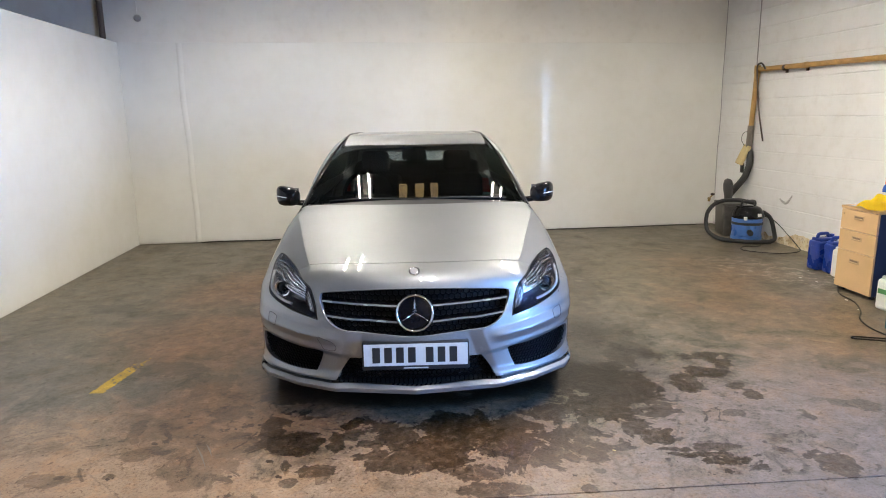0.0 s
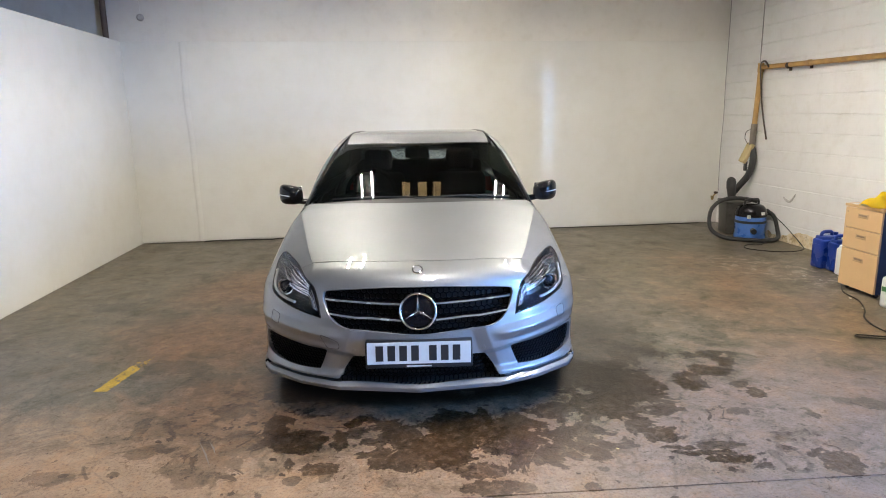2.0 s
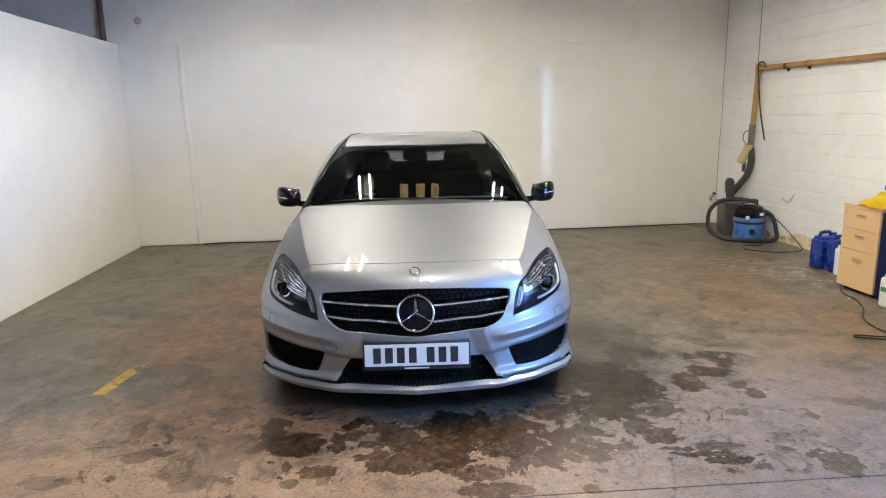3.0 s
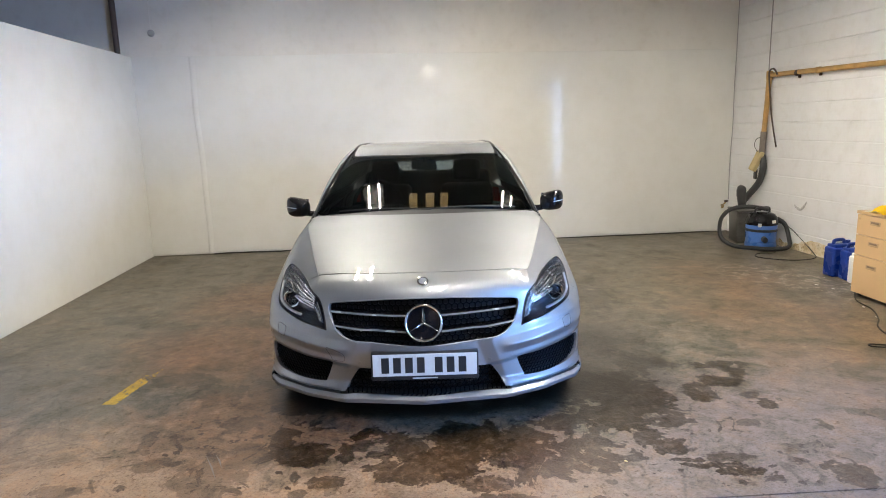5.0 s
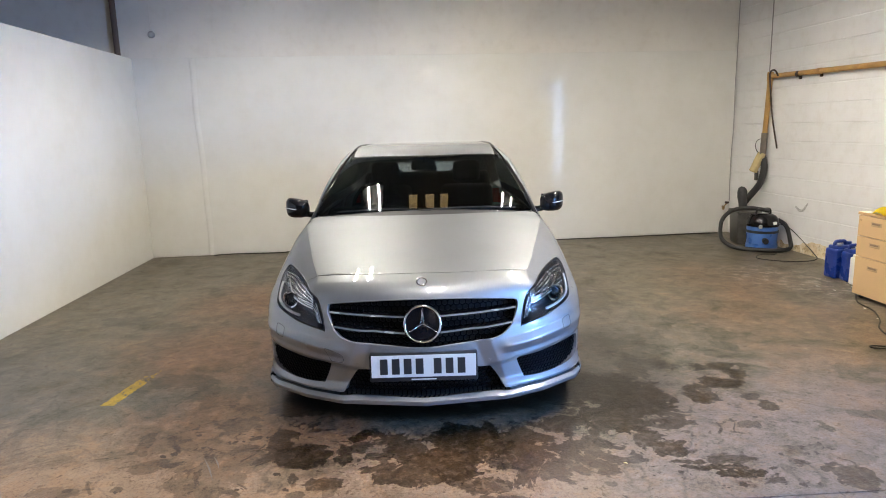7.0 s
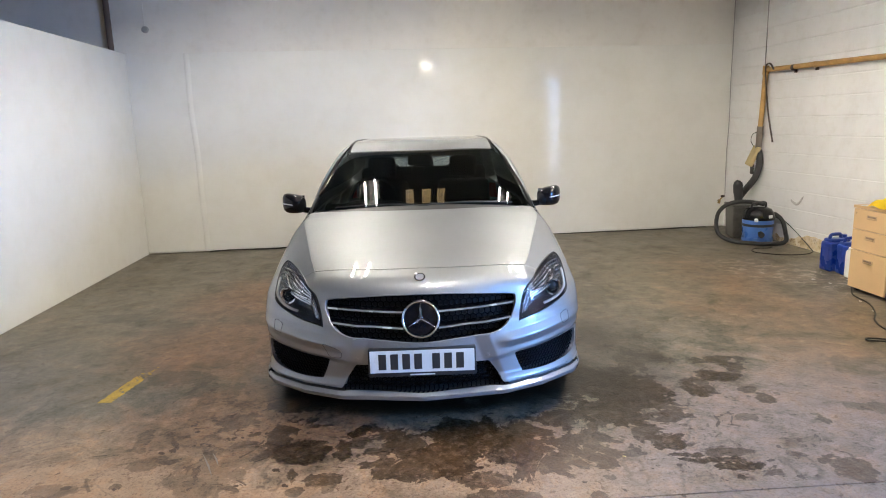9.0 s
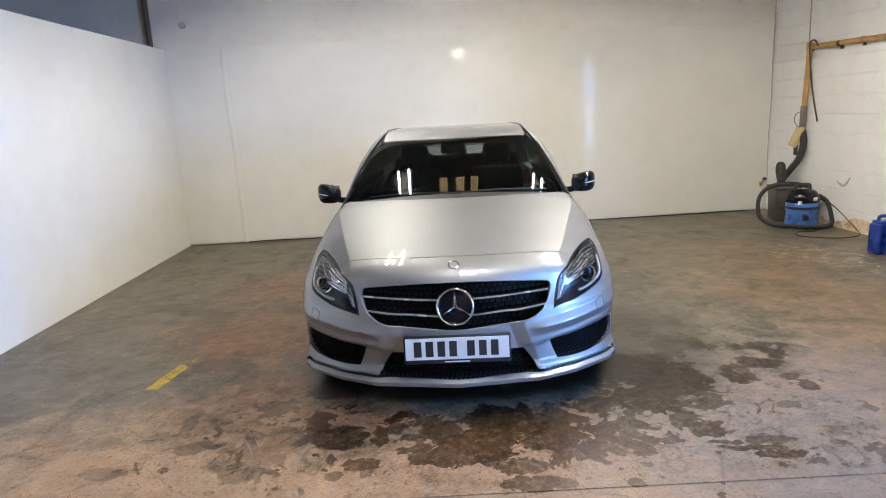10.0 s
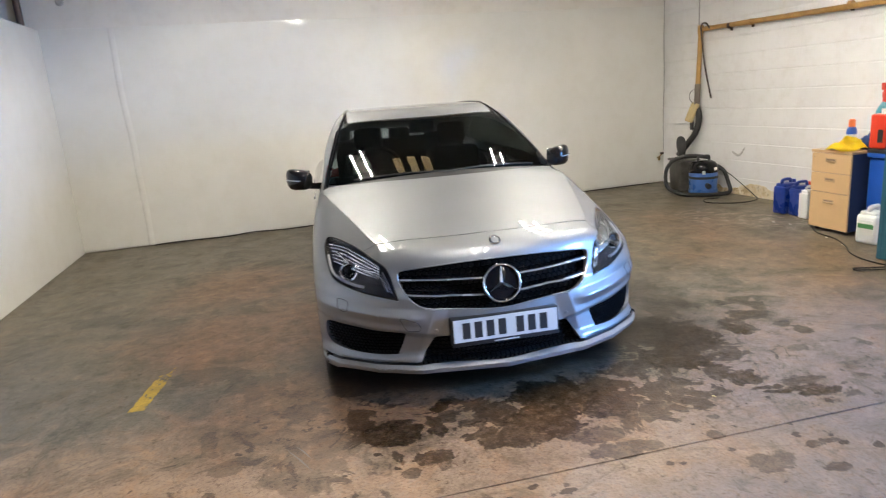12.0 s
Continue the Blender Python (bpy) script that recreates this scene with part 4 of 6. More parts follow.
    s_lip = clip(s_low, lambda x, y, z: np.minimum(0.7 - y, 0.231 - z))
    bump_all = join(bumper, s_bump, flip(s_bump))
    bp = skin("front_bumper", bump_all, M_PAINT, car, "silver sports bumper with deep intakes", hemmed=0.03)
    skin("splitter_lip", join(lip, s_lip, flip(s_lip)), M_PAINT, car, "thin silver splitter lip", hemmed=0.02)
    s_fend = clip(s_low, lambda x, y, z: np.minimum(np.minimum(y - 0.562, 1.30 - y), z - 0.2))
    fr = join(clip(fend, lambda x, y, z: x), s_fend)
    skin("front_wing", fr, M_PAINT, car, hemmed=0.02)
    skin("front_wing", flip(fr), M_PAINT, car, hemmed=0.02)
    # doors, sill and quarter panel
    s_mid = clip(s_low, lambda x, y, z: z - 0.245)
    for n, a, b in (("front_door", 1.304, 2.36), ("rear_door", 2.364, 3.32), ("rear_quarter", 3.324, 4.4)):
        w = clip(clip(sideR, lambda x, y, z: np.minimum(y - a, b - y)), lambda x, y, z: np.minimum(z - (0.249 if b < 4 else 0.17), np.maximum(-upper(x, y, z), -1.0)))
        for m in (w, flip(w)):
            dd = skin(n, m, M_PAINT, car, hemmed=0.01)
            if b < 4:
                s = 1 if m is w else -1
                part("door_handle", box_bm(s * 0.840, s * 0.862, b - 0.26, b - 0.06, 0.80, 0.825, 0.008), M_PAINT, dd)
    sill = clip(s_low, lambda x, y, z: np.minimum(np.minimum(y - 1.2, 3.3 - y), 0.245 - z))
    for m in (sill, flip(sill)):
        skin("sill", m, M_PAINT, car, hemmed=0.02)
    # cabin: glass, black trim, pillars and roof
    f_glass = lambda x, y, z: np.minimum(np.minimum(glass_edge(z) - np.abs(x), header_y(x) - y), y - cowl_y(x) - 0.012)
    glass = clip(high, f_glass)
    skin("windscreen", shell(glass, 0.005), M_GLASS, car, "tinted windscreen", own_normals=False)
    trim = clip(high, lambda x, y, z: np.minimum(np.minimum(np.abs(x) - glass_side(y, z), glass_side(y, z) + 0.026 - np.abs(x)), 2.6 - y))
    b_high = clip(back, upper)
    trim2 = clip(b_high, lambda x, y, z: np.minimum(np.minimum(np.abs(x) - roof_edge(y), roof_edge(y) + 0.026 - np.abs(x)), 3.6 - y))
    for sgn in (1, -1):
        skin("roof_trim", clip(join(trim, trim2), lambda x, y, z: sgn * x), M_BLACKGLOSS, car, "gloss black strip beside the screen")
    pil = clip(high, lambda x, y, z: np.abs(x) - glass_side(y, z) - 0.028)
    s_high = clip(sideR, upper)
    f_win = lambda x, y, z: poly_distance(y, z, WINDOW)
    for sgn in (1, -1):
        skin("pillar", clip(pil, lambda x, y, z: sgn * x), M_PAINT, car, "silver windscreen pillar")
    for m in (s_high, flip(s_high)):
        skin("side_frame", clip(m, lambda *p: -f_win(*p) - 0.012), M_PAINT, car)
        skin("window_trim", clip(m, lambda *p: np.minimum(0.012 + f_win(*p), -f_win(*p))), M_BLACKGLOSS, car)
        skin("side_window", shell(clip(m, f_win), 0.004), M_TINT, car, "dark tinted side window", own_normals=False)
    f_rear = lambda x, y, z: np.minimum(np.minimum(0.44 - np.abs(x), 1.205 - z), np.minimum(z - 1.02, y - 3.4))
    roof = join(clip(high, lambda x, y, z: np.minimum(glass_side(y, z) - np.abs(x), y - header_y(x) - 0.004)),
                clip(b_high, lambda x, y, z: np.minimum(np.maximum(roof_edge(y) - np.abs(x), y - 3.6), -f_rear(x, y, z) - 0.004)))
    skin("roof", roof, M_PAINT, car, "silver roof panel")
    skin("rear_window", shell(clip(b_high, f_rear), 0.004), M_REARGLASS, car, own_normals=False)
    b_low = clip(back, lambda x, y, z: -upper(x, y, z))
    f_tail = lambda x, y, z: np.minimum(np.minimum(np.abs(x) - 0.46, 0.84 - np.abs(x)), np.minimum(z - 0.74, 0.90 - z))
    skin("tailgate", clip(b_low, lambda *p: -f_tail(*p)), M_PAINT, car)
    red = surface("red_lamp_plastic", (0.35, 0.01, 0.01), 0.1, coat=0.5, bump=0)
    for sgn in (1, -1):
        skin("tail_lamp", clip(clip(b_low, f_tail), lambda x, y, z: sgn * x), red, car)
    # black shell behind the panel gaps
    lin = clip(low, lambda x, y, z: np.minimum(holes(x, y, z) - 0.03, z - 0.22))
    lin_s = clip(s_low, lambda x, y, z: np.minimum(1.32 - y, holes(x, y, z) - 0.03))
    V, F = join(lin, lin_s, flip(lin_s))
    skin("inner_shell", (V - form_normal(V, car_form) * 0.016, F), M_BLACK, car, own_normals=False)

    # openings: dark backing, wire net
    def front_y(x, z):
        """Where the nose lies at that place of the front view."""
        x, z = np.broadcast_arrays(np.asarray(x, float), np.asarray(z, float))
        lo, hi = np.full(x.shape, -0.2), np.full(x.shape, 1.2)
        for _ in range(26):
            c = (lo + hi) / 2
            ins = body(x, c, z) < 0
            hi, lo = np.where(ins, c, hi), np.where(ins, lo, c)
        return hi

    def patch(field, push, grow, sel=None):
        m = clip(low, lambda *p: field(*p) + grow)
        if sel is not None:
            m = clip(m, sel)
        return m[0] + np.array([0, push, 0]), m[1]

    def net(name, poly, parent, pitch, depth, flipx=1, width=0.0028):
        """Honeycomb wire net that follows the nose behind an opening."""
        verts, faces = [], []
        lo, hi = poly.min(0), poly.max(0)
        h = pitch * math.sqrt(3) / 2
        rows = int((hi[1] - lo[1]) / h) + 2
        cols = int((hi[0] - lo[0]) / pitch) + 2
        segs = []
        for r in range(rows):
            for c in range(cols):
                cx, cz = lo[0] + (c + 0.5 * (r % 2)) * pitch, lo[1] + r * h
                rad = pitch / math.sqrt(3)
                k = [(cx + rad * math.sin(radians(60 * i)), cz + rad * math.cos(radians(60 * i))) for i in range(4)]
                segs += [(k[0], k[1]), (k[1], k[2]), (k[2], k[3])]
        A, B = np.array([s[0] for s in segs]), np.array([s[1] for s in segs])
        M = (A + B) / 2
        keep = poly_distance(M[:, 0], M[:, 1], poly) > -0.012
        A, B = A[keep], B[keep]
        ya, yb = front_y(A[:, 0], A[:, 1]) + depth, front_y(B[:, 0], B[:, 1]) + depth
        for a, b, p, q in zip(A, B, ya, yb):
            t = np.array([b[0] - a[0], b[1] - a[1]])
            n = np.array([-t[1], t[0]]) / np.linalg.norm(t) * width
            i = len(verts)
            for (u, y, s, dy) in ((a, p, 1, 0), (a, p, -1, 0), (b, q, -1, 0), (b, q, 1, 0), (a, p, 1, 0.012), (a, p, -1, 0.012), (b, q, -1, 0.012), (b, q, 1, 0.012)):
                verts.append((flipx * (u[0] + n[0] * s), y + dy, u[1] + n[1] * s))
            faces += [(i, i + 1, i + 2, i + 3), (i, i + 3, i + 7, i + 4), (i + 1, i + 5, i + 6, i + 2)]
        ob = link_mesh(name, verts, faces, M_NET)
        ob.parent = parent
        return ob

    grille = empty("grille")
    grille.parent = car
    grille["label"] = "black honeycomb grille with chrome bars"
    skin("backing", patch(d_grille, 0.085, 0.03), M_VOID, grille, own_normals=False)
    net("mesh_net", GRILLE, grille, 0.030, 0.050)
    for z0, z1, x1 in ((0.636, 0.648, 0.474), (0.556, 0.581, 0.452)):
        for s in (1, -1):
            for nm, mat, y0, y1, t in (("bar", M_BLACKGLOSS, 0.012, 0.05, 0.011), ("bar_edge", M_BAR, 0.004, 0.014, 0.0023)):
                vs, fs = [], []
                k = np.linspace(0.088, x1, 16)
                zz = z0 + (z1 - z0) * (k - 0.09) / (x1 - 0.09)
                yy = front_y(k, zz)
                for x, y, z in zip(k, yy, zz):
                    vs += [(s * x, y + y0 - (0.007 if mat is M_BAR else 0.0), z - t), (s * x, y + y0, z + t * 0.6), (s * x, y + y1, z + t), (s * x, y + y1, z - t)]
                for i in range(15):
                    for j in range(4):
                        fs.append((4 * i + j, 4 * i + (j + 1) % 4, 4 * i + 4 + (j + 1) % 4, 4 * i + 4 + j))
                fs += [(0, 1, 2, 3), (60, 63, 62, 61)]
                link_mesh(nm, vs, fs, mat).parent = grille
    # chrome edge round the grille
    gx = GRILLE[::2]
    gy = front_y(gx[:, 0], gx[:, 1])
    part("surround", tube_bm([(x, y + 0.003, z) for (x, z), y in zip(gx, gy)], 0.0045, 6, True), M_PAINT, grille, smooth=True)
    # emblem: ring with three spokes on a black disc
    emb = empty("emblem")
    emb.parent = car
    emb["label"] = "chrome ring emblem with three spokes"
    em = Matrix.Translation((0, 0.034, 0.604)) @ pose(0, 0, 0, 90 - 10, 0, 0)
    part("disc", lathe_bm([(0, 0.010), (0.05, 0.008), (0.086, 0.0), (0.088, -0.03)], 48, em), M_EMBLEM, emb, smooth=True)
    part("ring", tube_bm([em @ Vector((0.089 * math.cos(a), 0.089 * math.sin(a), 0.010)) for a in np.linspace(0, 2 * math.pi, 48, endpoint=False)], 0.0065, 10, True), M_CHROME, emb, smooth=True)
    for k in range(3):
        a = math.pi / 2 + k * 2 * math.pi / 3
        bm = bmesh.new()
        u, v = Vector((math.cos(a), math.sin(a), 0)), Vector((-math.sin(a), math.cos(a), 0))
        z = Vector((0, 0, 1))
        pts = [u * 0.086 + z * 0.016, v * 0.010 + u * 0.008 + z * 0.011, z * 0.024, -v * 0.010 + u * 0.008 + z * 0.011]
        vs = [bm.verts.new(em @ p) for p in pts]
        bm.faces.new((vs[0], vs[1], vs[2]))
        bm.faces.new((vs[0], vs[2], vs[3]))
        part("spoke", bm, M_CHROME, emb)
    bz = float(bonnet_top(np.array([0.0]), np.array([0.122]))[0])
    bm_ = Matrix.Translation((0, 0.122, bz - 0.004)) @ pose(0, 0, 0, 34, 0, 0)
    bad = part("bonnet_badge", lathe_bm([(0, 0.010), (0.020, 0.009), (0.021, 0.006)], 32, bm_), M_BADGE, car, "small round chrome bonnet badge", smooth=True)
    part("badge_ring", tube_bm([bm_ @ Vector((0.0245 * math.cos(a), 0.0245 * math.sin(a), 0.008)) for a in np.linspace(0, 2 * math.pi, 32, endpoint=False)], 0.0042, 8, True), M_CHROME, bad, smooth=True)

    low_in = empty("lower_intake")
    low_in.parent = car
    skin("backing", patch(d_low_intake, 0.085, 0.02), M_VOID, low_in, own_normals=False)
    net("mesh_net", LOW_INTAKE, low_in, 0.024, 0.045)
    for s in (1, -1):
        si = empty("side_intake")
        si.parent = car
        skin("backing", patch(d_side_intake, 0.06, 0.03, lambda x, y, z: s * x), M_VOID, si, own_normals=False)
        net("mesh_net", SIDE_INTAKE, si, 0.018, 0.032, s, 0.0022)
        # black tip of the splitter
        part("splitter_tip", box_bm(s * 0.80, s * 0.866, 0.37, 0.44, 0.186, 0.238, 0.008), M_BLACKGLOSS, car)

    # number plate with plain bars for the characters
    plate = empty("number_plate")
    plate.parent = car
    plate["label"] = "white number plate in a black holder"
    pm = Matrix.Translation((0, 0.0, 0.396)) @ pose(0, 0, 0, -3, 0, 0)
    part("holder", box_bm(-0.268, 0.268, -0.006, 0.05, -0.075, 0.066, 0.006, 2, pm), M_BLACK, plate, smooth=True)
    part("plate", box_bm(-0.259, 0.259, -0.010, -0.005, -0.052, 0.060, 0.002, 2, pm), M_PLATE, plate)
    x = -0.216
    for k in range(7):
        w = 0.048
        part("character_bar", box_bm(x, x + w * 0.8, -0.0112, -0.0098, -0.036, 0.043, 0.0, 2, pm), M_BLACK, plate)
        x += 0.059 + (0.030 if k == 3 else 0)
    part("dealer_bar", box_bm(-0.062, 0.062, -0.0075, -0.0058, -0.0675, -0.0615, 0.0, 2, pm), M_PLATE, plate)

    # headlamps
    for s in (1, -1):
        hl = empty("headlamp")
        hl.parent = car
        hl["label"] = "clear headlamp with projector lens and chrome fins"
        mine = lambda x, y, z: s * x
        g = clip(clip(low, d_lamp), mine)
        g2 = clip(clip(sideR, lambda x, y, z: -upper(x, y, z)), d_lamp)
        if len(g2[1]):
            g = join(g, g2 if s > 0 else flip(g2))
        skin("lens_cover", shell(g, 0.003), M_CLEAR, hl, "clear plastic lens cover", own_normals=False)
        V, F = g
        c = np.array([s * 0.665, 0.30, 0.66])
        N = form_normal(V, car_form)
        depth = 0.012 + 0.06 * np.clip(poly_distance(np.abs(V[:, 0]), V[:, 2], LAMP) / 0.05, 0, 1)
        skin("housing", (V + np.stack([-s * 0.2 * depth, depth, -0.3 * depth], 1), F), M_LAMPDARK, hl, "dark lamp housing", own_normals=False)

        def at(a, z, dp):
            return Vector((s * a, float(front_y(a, z)) + dp, z))

        pr = at(0.708, 0.672, 0.03)
        mm = Matrix.Translation(pr) @ pose(0, 0, 0, 90 + 4, 0, s * 18)
        part("projector_bowl", lathe_bm([(0.022, -0.035), (0.034, -0.01), (0.044, 0.0), (0.047, 0.004), (0.044, 0.007), (0.036, 0.002)], 40, mm), M_CHROME, hl, "chrome projector ring", smooth=True)
        part("projector_lens", lathe_bm([(0, 0.012), (0.012, 0.010), (0.024, 0.003), (0.031, -0.008), (0.031, -0.02), (0, -0.022)], 32, mm), M_LENS, hl, "dark glass projector lens", smooth=True)
        for k in range(6):
            o = 0.010 + 0.0112 * k
            pts = [at(0.786 - o * 0.25, 0.768 - o * 1.0, 0.018), at(0.715, 0.770 - o * 1.15, 0.020), at(0.64, 0.752 - o * 1.15, 0.020), at(0.560 + o * 0.10, 0.714 - o * 0.95, 0.020)]
            part("fin", tube_bm(spline(pts, 6), 0.0052, 6), M_FIN, hl, smooth=True)
        for k in range(4):
            o = 0.007 + 0.0085 * k
            pts = [at(0.545 + o, 0.690 - o, 0.018), at(0.529 + o, 0.64, 0.018), at(0.511 + o, 0.584 + 0.3 * o, 0.018)]
            part("lamp_strip", tube_bm(spline(pts, 6), 0.0026, 6), M_CHROME if k % 2 else M_GUIDE, hl, smooth=True)
        guide = [at(0.797, 0.718, 0.016), at(0.786, 0.668, 0.018), at(0.752, 0.641, 0.018), at(0.70, 0.622, 0.018), at(0.645, 0.612, 0.018)]
        part("light_guide", tube_bm(spline(guide, 8), 0.0075, 8), M_GUIDE, hl, "pale curved light guide", smooth=True)
        brow = [at(0.750, 0.738, 0.014), at(0.716, 0.715, 0.014), at(0.68, 0.702, 0.014), at(0.63, 0.693, 0.014), at(0.583, 0.684, 0.014)]
        part("bright_brow", tube_bm(spline(brow, 8), 0.0065, 8), M_CHROME, hl, "bright chrome brow over the projector", smooth=True)
        rim = LAMP[::2]
        ry = front_y(rim[:, 0], rim[:, 1])
        part("lamp_seal", tube_bm([(s * a, y + 0.004, z) for (a, z), y in zip(rim, ry) if y < 0.75], 0.0034, 6, True), M_BLACK, hl, "black rubber seal", smooth=True)

    # door mirrors
    for s in (1, -1):
        mir = empty("door_mirror")
        mir.parent = car
        mir["label"] = "gloss black door mirror"
        bm = bmesh.new()
        bmesh.ops.create_uvsphere(bm, u_segments=36, v_segments=20, radius=1)
        for v in bm.verts:
            x, y, z = v.co
            q = (abs(x) ** 3.2 + abs(y) ** 2.4 + abs(z) ** 3.2) ** (1 / 3.0)
            x, y, z = x / max(q, 1e-6), y / max(q, 1e-6), z / max(q, 1e-6)
            y = y * (0.075 if y < 0 else 0.035)
            z = z * 0.070 * (1.0 + 0.10 * x)
            v.co = (s * (0.937 + 0.088 * x), 1.665 + y + 0.025 * x * x + 0.02 * x, 1.006 + z + 0.008 * x)
        part("cap", bm, M_BLACKGLOSS, mir, "gloss black mirror cap", smooth=True)
        part("indicator_strip", tube_bm(spline([(s * 0.880, 1.607, 0.997), (s * 0.93, 1.592, 1.003), (s * 0.985, 1.607, 1.010), (s * 1.018, 1.645, 1.013)], 6), 0.0035, 6), M_GUIDE, mir, smooth=True)
        part("mirror_glass", box_bm(s * 0.937 - 0.075, s * 0.937 + 0.075, 1.700, 1.706, 0.95, 1.06, 0.004), M_CHROME, mir)
        part("arm", tube_bm(spline([(s * 0.80, 1.70, 0.95), (s * 0.845, 1.685, 0.952), (s * 0.90, 1.68, 0.965)], 5), 0.022, 10), M_BLACKGLOSS, mir, smooth=True)

    # wheels
    def wheel(x, y, s):
        w = empty("wheel")
        w.parent = car
        m = Matrix.Translation((x, y, AXLE_Z)) @ pose(0, 0, 0, 0, s * 90, 0)
        tyre = part("tyre", lathe_bm([(0.225, -0.10), (0.29, -0.112), (0.309, -0.09), (0.315, -0.05), (0.3155, 0), (0.315, 0.05), (0.309, 0.09), (0.29, 0.112), (0.225, 0.10), (0.225, -0.10)], 56, m), M_RUBBER, w, "black low-profile tyre", smooth=True)
        part("rim", lathe_bm([(0.20, -0.1), (0.226, -0.1), (0.231, 0.09), (0.226, 0.10), (0.215, 0.09), (0.205, 0.0), (0.20, -0.1)], 48, m), M_ALLOY, w, smooth=True)
        part("hub", lathe_bm([(0, 0.075), (0.055, 0.07), (0.06, 0.0), (0, 0)], 24, m), M_ALLOY, w, smooth=True)
        for k in range(5):
            for o in (-0.13, 0.13):
                a = 2 * math.pi * k / 5 + o
                part("spoke", box_bm(0.05, 0.222, -0.012, 0.012, 0.045, 0.075, 0.004, 1, m @ pose(0, 0, 0, 0, 0, math.degrees(a))), M_ALLOY, w)
        part("brake_disc", lathe_bm([(0, -0.02), (0.15, -0.02), (0.15, 0.0), (0, 0.0)], 32, m), M_STEEL, w)

    for y in (AXLE_F, AXLE_R):
        for s in (1, -1):
            wheel(s * 0.775, y, s)
    part("underbody", box_bm(-0.60, 0.60, 0.30, 4.0, 0.17, 0.30, 0.02), M_BLACK, car)
    for s in (1, -1):
        part("underbody_side", box_bm(s * 0.60, s * 0.82, 1.28, 3.22, 0.18, 0.28, 0.02), M_BLACK, car)
        for y in (AXLE_F, AXLE_R):
            bm = bmesh.new()
            ring = [[bm.verts.new((s * xx, y + 0.36 * math.cos(a), AXLE_Z + 0.36 * math.sin(a))) for a in np.linspace(-0.25, math.pi + 0.25, 20)] for xx in (0.58, 0.86)]
            for a, b in zip(range(19), range(1, 20)):
                bm.faces.new((ring[0][a], ring[0][b], ring[1][b], ring[1][a]))
            bm.faces.new(ring[0])
            part("wheel_arch", bm, M_BLACK, car)

    # inside
    dash = [(x, 1.34 + 0.22 * (abs(x) / 0.72) ** 2.2, 0.985) for x in np.linspace(-0.7, 0.7, 15)]
    bm = bmesh.new()
    rows = []
    for dy, dz in ((0.0, -0.01), (0.12, 0.02), (0.35, 0.015), (0.48, -0.03), (0.52, -0.16), (0.50, -0.4)):
        rows.append([bm.verts.new((x * (1 - 0.02 * dy), y + dy * (1 - 0.4 * abs(x)), z + dz - 0.02 + (0.028 if abs(x + 0.36) < 0.22 and 0.3 < dy < 0.5 else 0))) for x, y, z in dash])
    for a, b in zip(rows, rows[1:]):
        for i in range(14):
            bm.faces.new((a[i], a[i + 1], b[i + 1], b[i]))
    part("dashboard", bm, M_TRIM, car, "black soft dashboard", smooth=True)
    sw = Matrix.Translation((-0.37, 1.93, 0.98)) @ pose(0, 0, 0, 65, 0, 0)
    part("steering_wheel", tube_bm([sw @ Vector((0.185 * math.cos(a), 0.185 * math.sin(a), 0)) for a in np.linspace(0, 2 * math.pi, 40, endpoint=False)], 0.015, 10, True), M_TRIM, car, smooth=True)
    part("steering_boss", box_bm(-0.18, 0.18, -0.02, 0.02, -0.02, 0.02, 0.01, 2, sw), M_TRIM, car)
    for x in (-0.36, 0.36):
        st = empty("seat")
        st.parent = car
        part("backrest", box_bm(x - 0.23, x + 0.23, 2.50, 2.64, 0.50, 1.10, 0.06, 4, Matrix.Translation((0, 2.5, 0.5)) @ pose(0, 0, 0, -14, 0, 0) @ Matrix.Translation((0, -2.5, -0.5))), M_TRIM, st, smooth=True)
        part("headrest", box_bm(x - 0.12, x + 0.12, 2.66, 2.75, 1.09, 1.27, 0.04, 4), M_TRIM, st, smooth=True)
        part("cushion", box_bm(x - 0.24, x + 0.24, 2.0, 2.52, 0.42, 0.56, 0.05, 3), M_TRIM, st, smooth=True)
    rs = part("rear_bench", box_bm(-0.62, 0.62, 3.36, 3.50, 0.5, 1.135, 0.05, 3), M_TRIM, car, smooth=True)
    for x, w, top in ((-0.36, 0.12, 1.16), (0.0, 0.10, 1.22), (0.36, 0.12, 1.16)):
        part("headrest", box_bm(x - w, x + w, 3.42, 3.50, 1.08, top, 0.035, 3), M_TRIM, rs, smooth=True)
    part("cabin_floor", box_bm(-0.70, 0.70, 1.3, 3.9, 0.30, 0.42), M_TRIM, car)
    part("parcel_shelf", box_bm(-0.55, 0.55, 3.5, 3.85, 0.92, 0.95, 0.01), M_TRIM, car)
    part("bulkhead", box_bm(-0.70, 0.70, 1.25, 1.32, 0.30, 0.93), M_TRIM, car)
    mr = part("rear_view_mirror", box_bm(-0.105, 0.085, 1.99, 2.02, 1.235, 1.315, 0.02, 3), M_BLACK, car, smooth=True)
    part("mirror_stem", tube_bm([(0, 2.0, 1.30), (0, 1.95, 1.335)], 0.012, 8), M_BLACK, mr)
    hl_lining = clip(high, lambda x, y, z: np.minimum(y - header_y(x) - 0.03, glass_side(y, z) - np.abs(x)))
    V, F = hl_lining
    skin("roof_lining", (V - np.array([0, 0, 0.025]), F), M_TRIM, car, own_normals=False)
    # black mouldings along the windscreen pillars and the roof's edges
    yg = np.arange(1.0, 2.4, 0.002)
    zg = np.arange(1.55, 1.25, -0.0015)
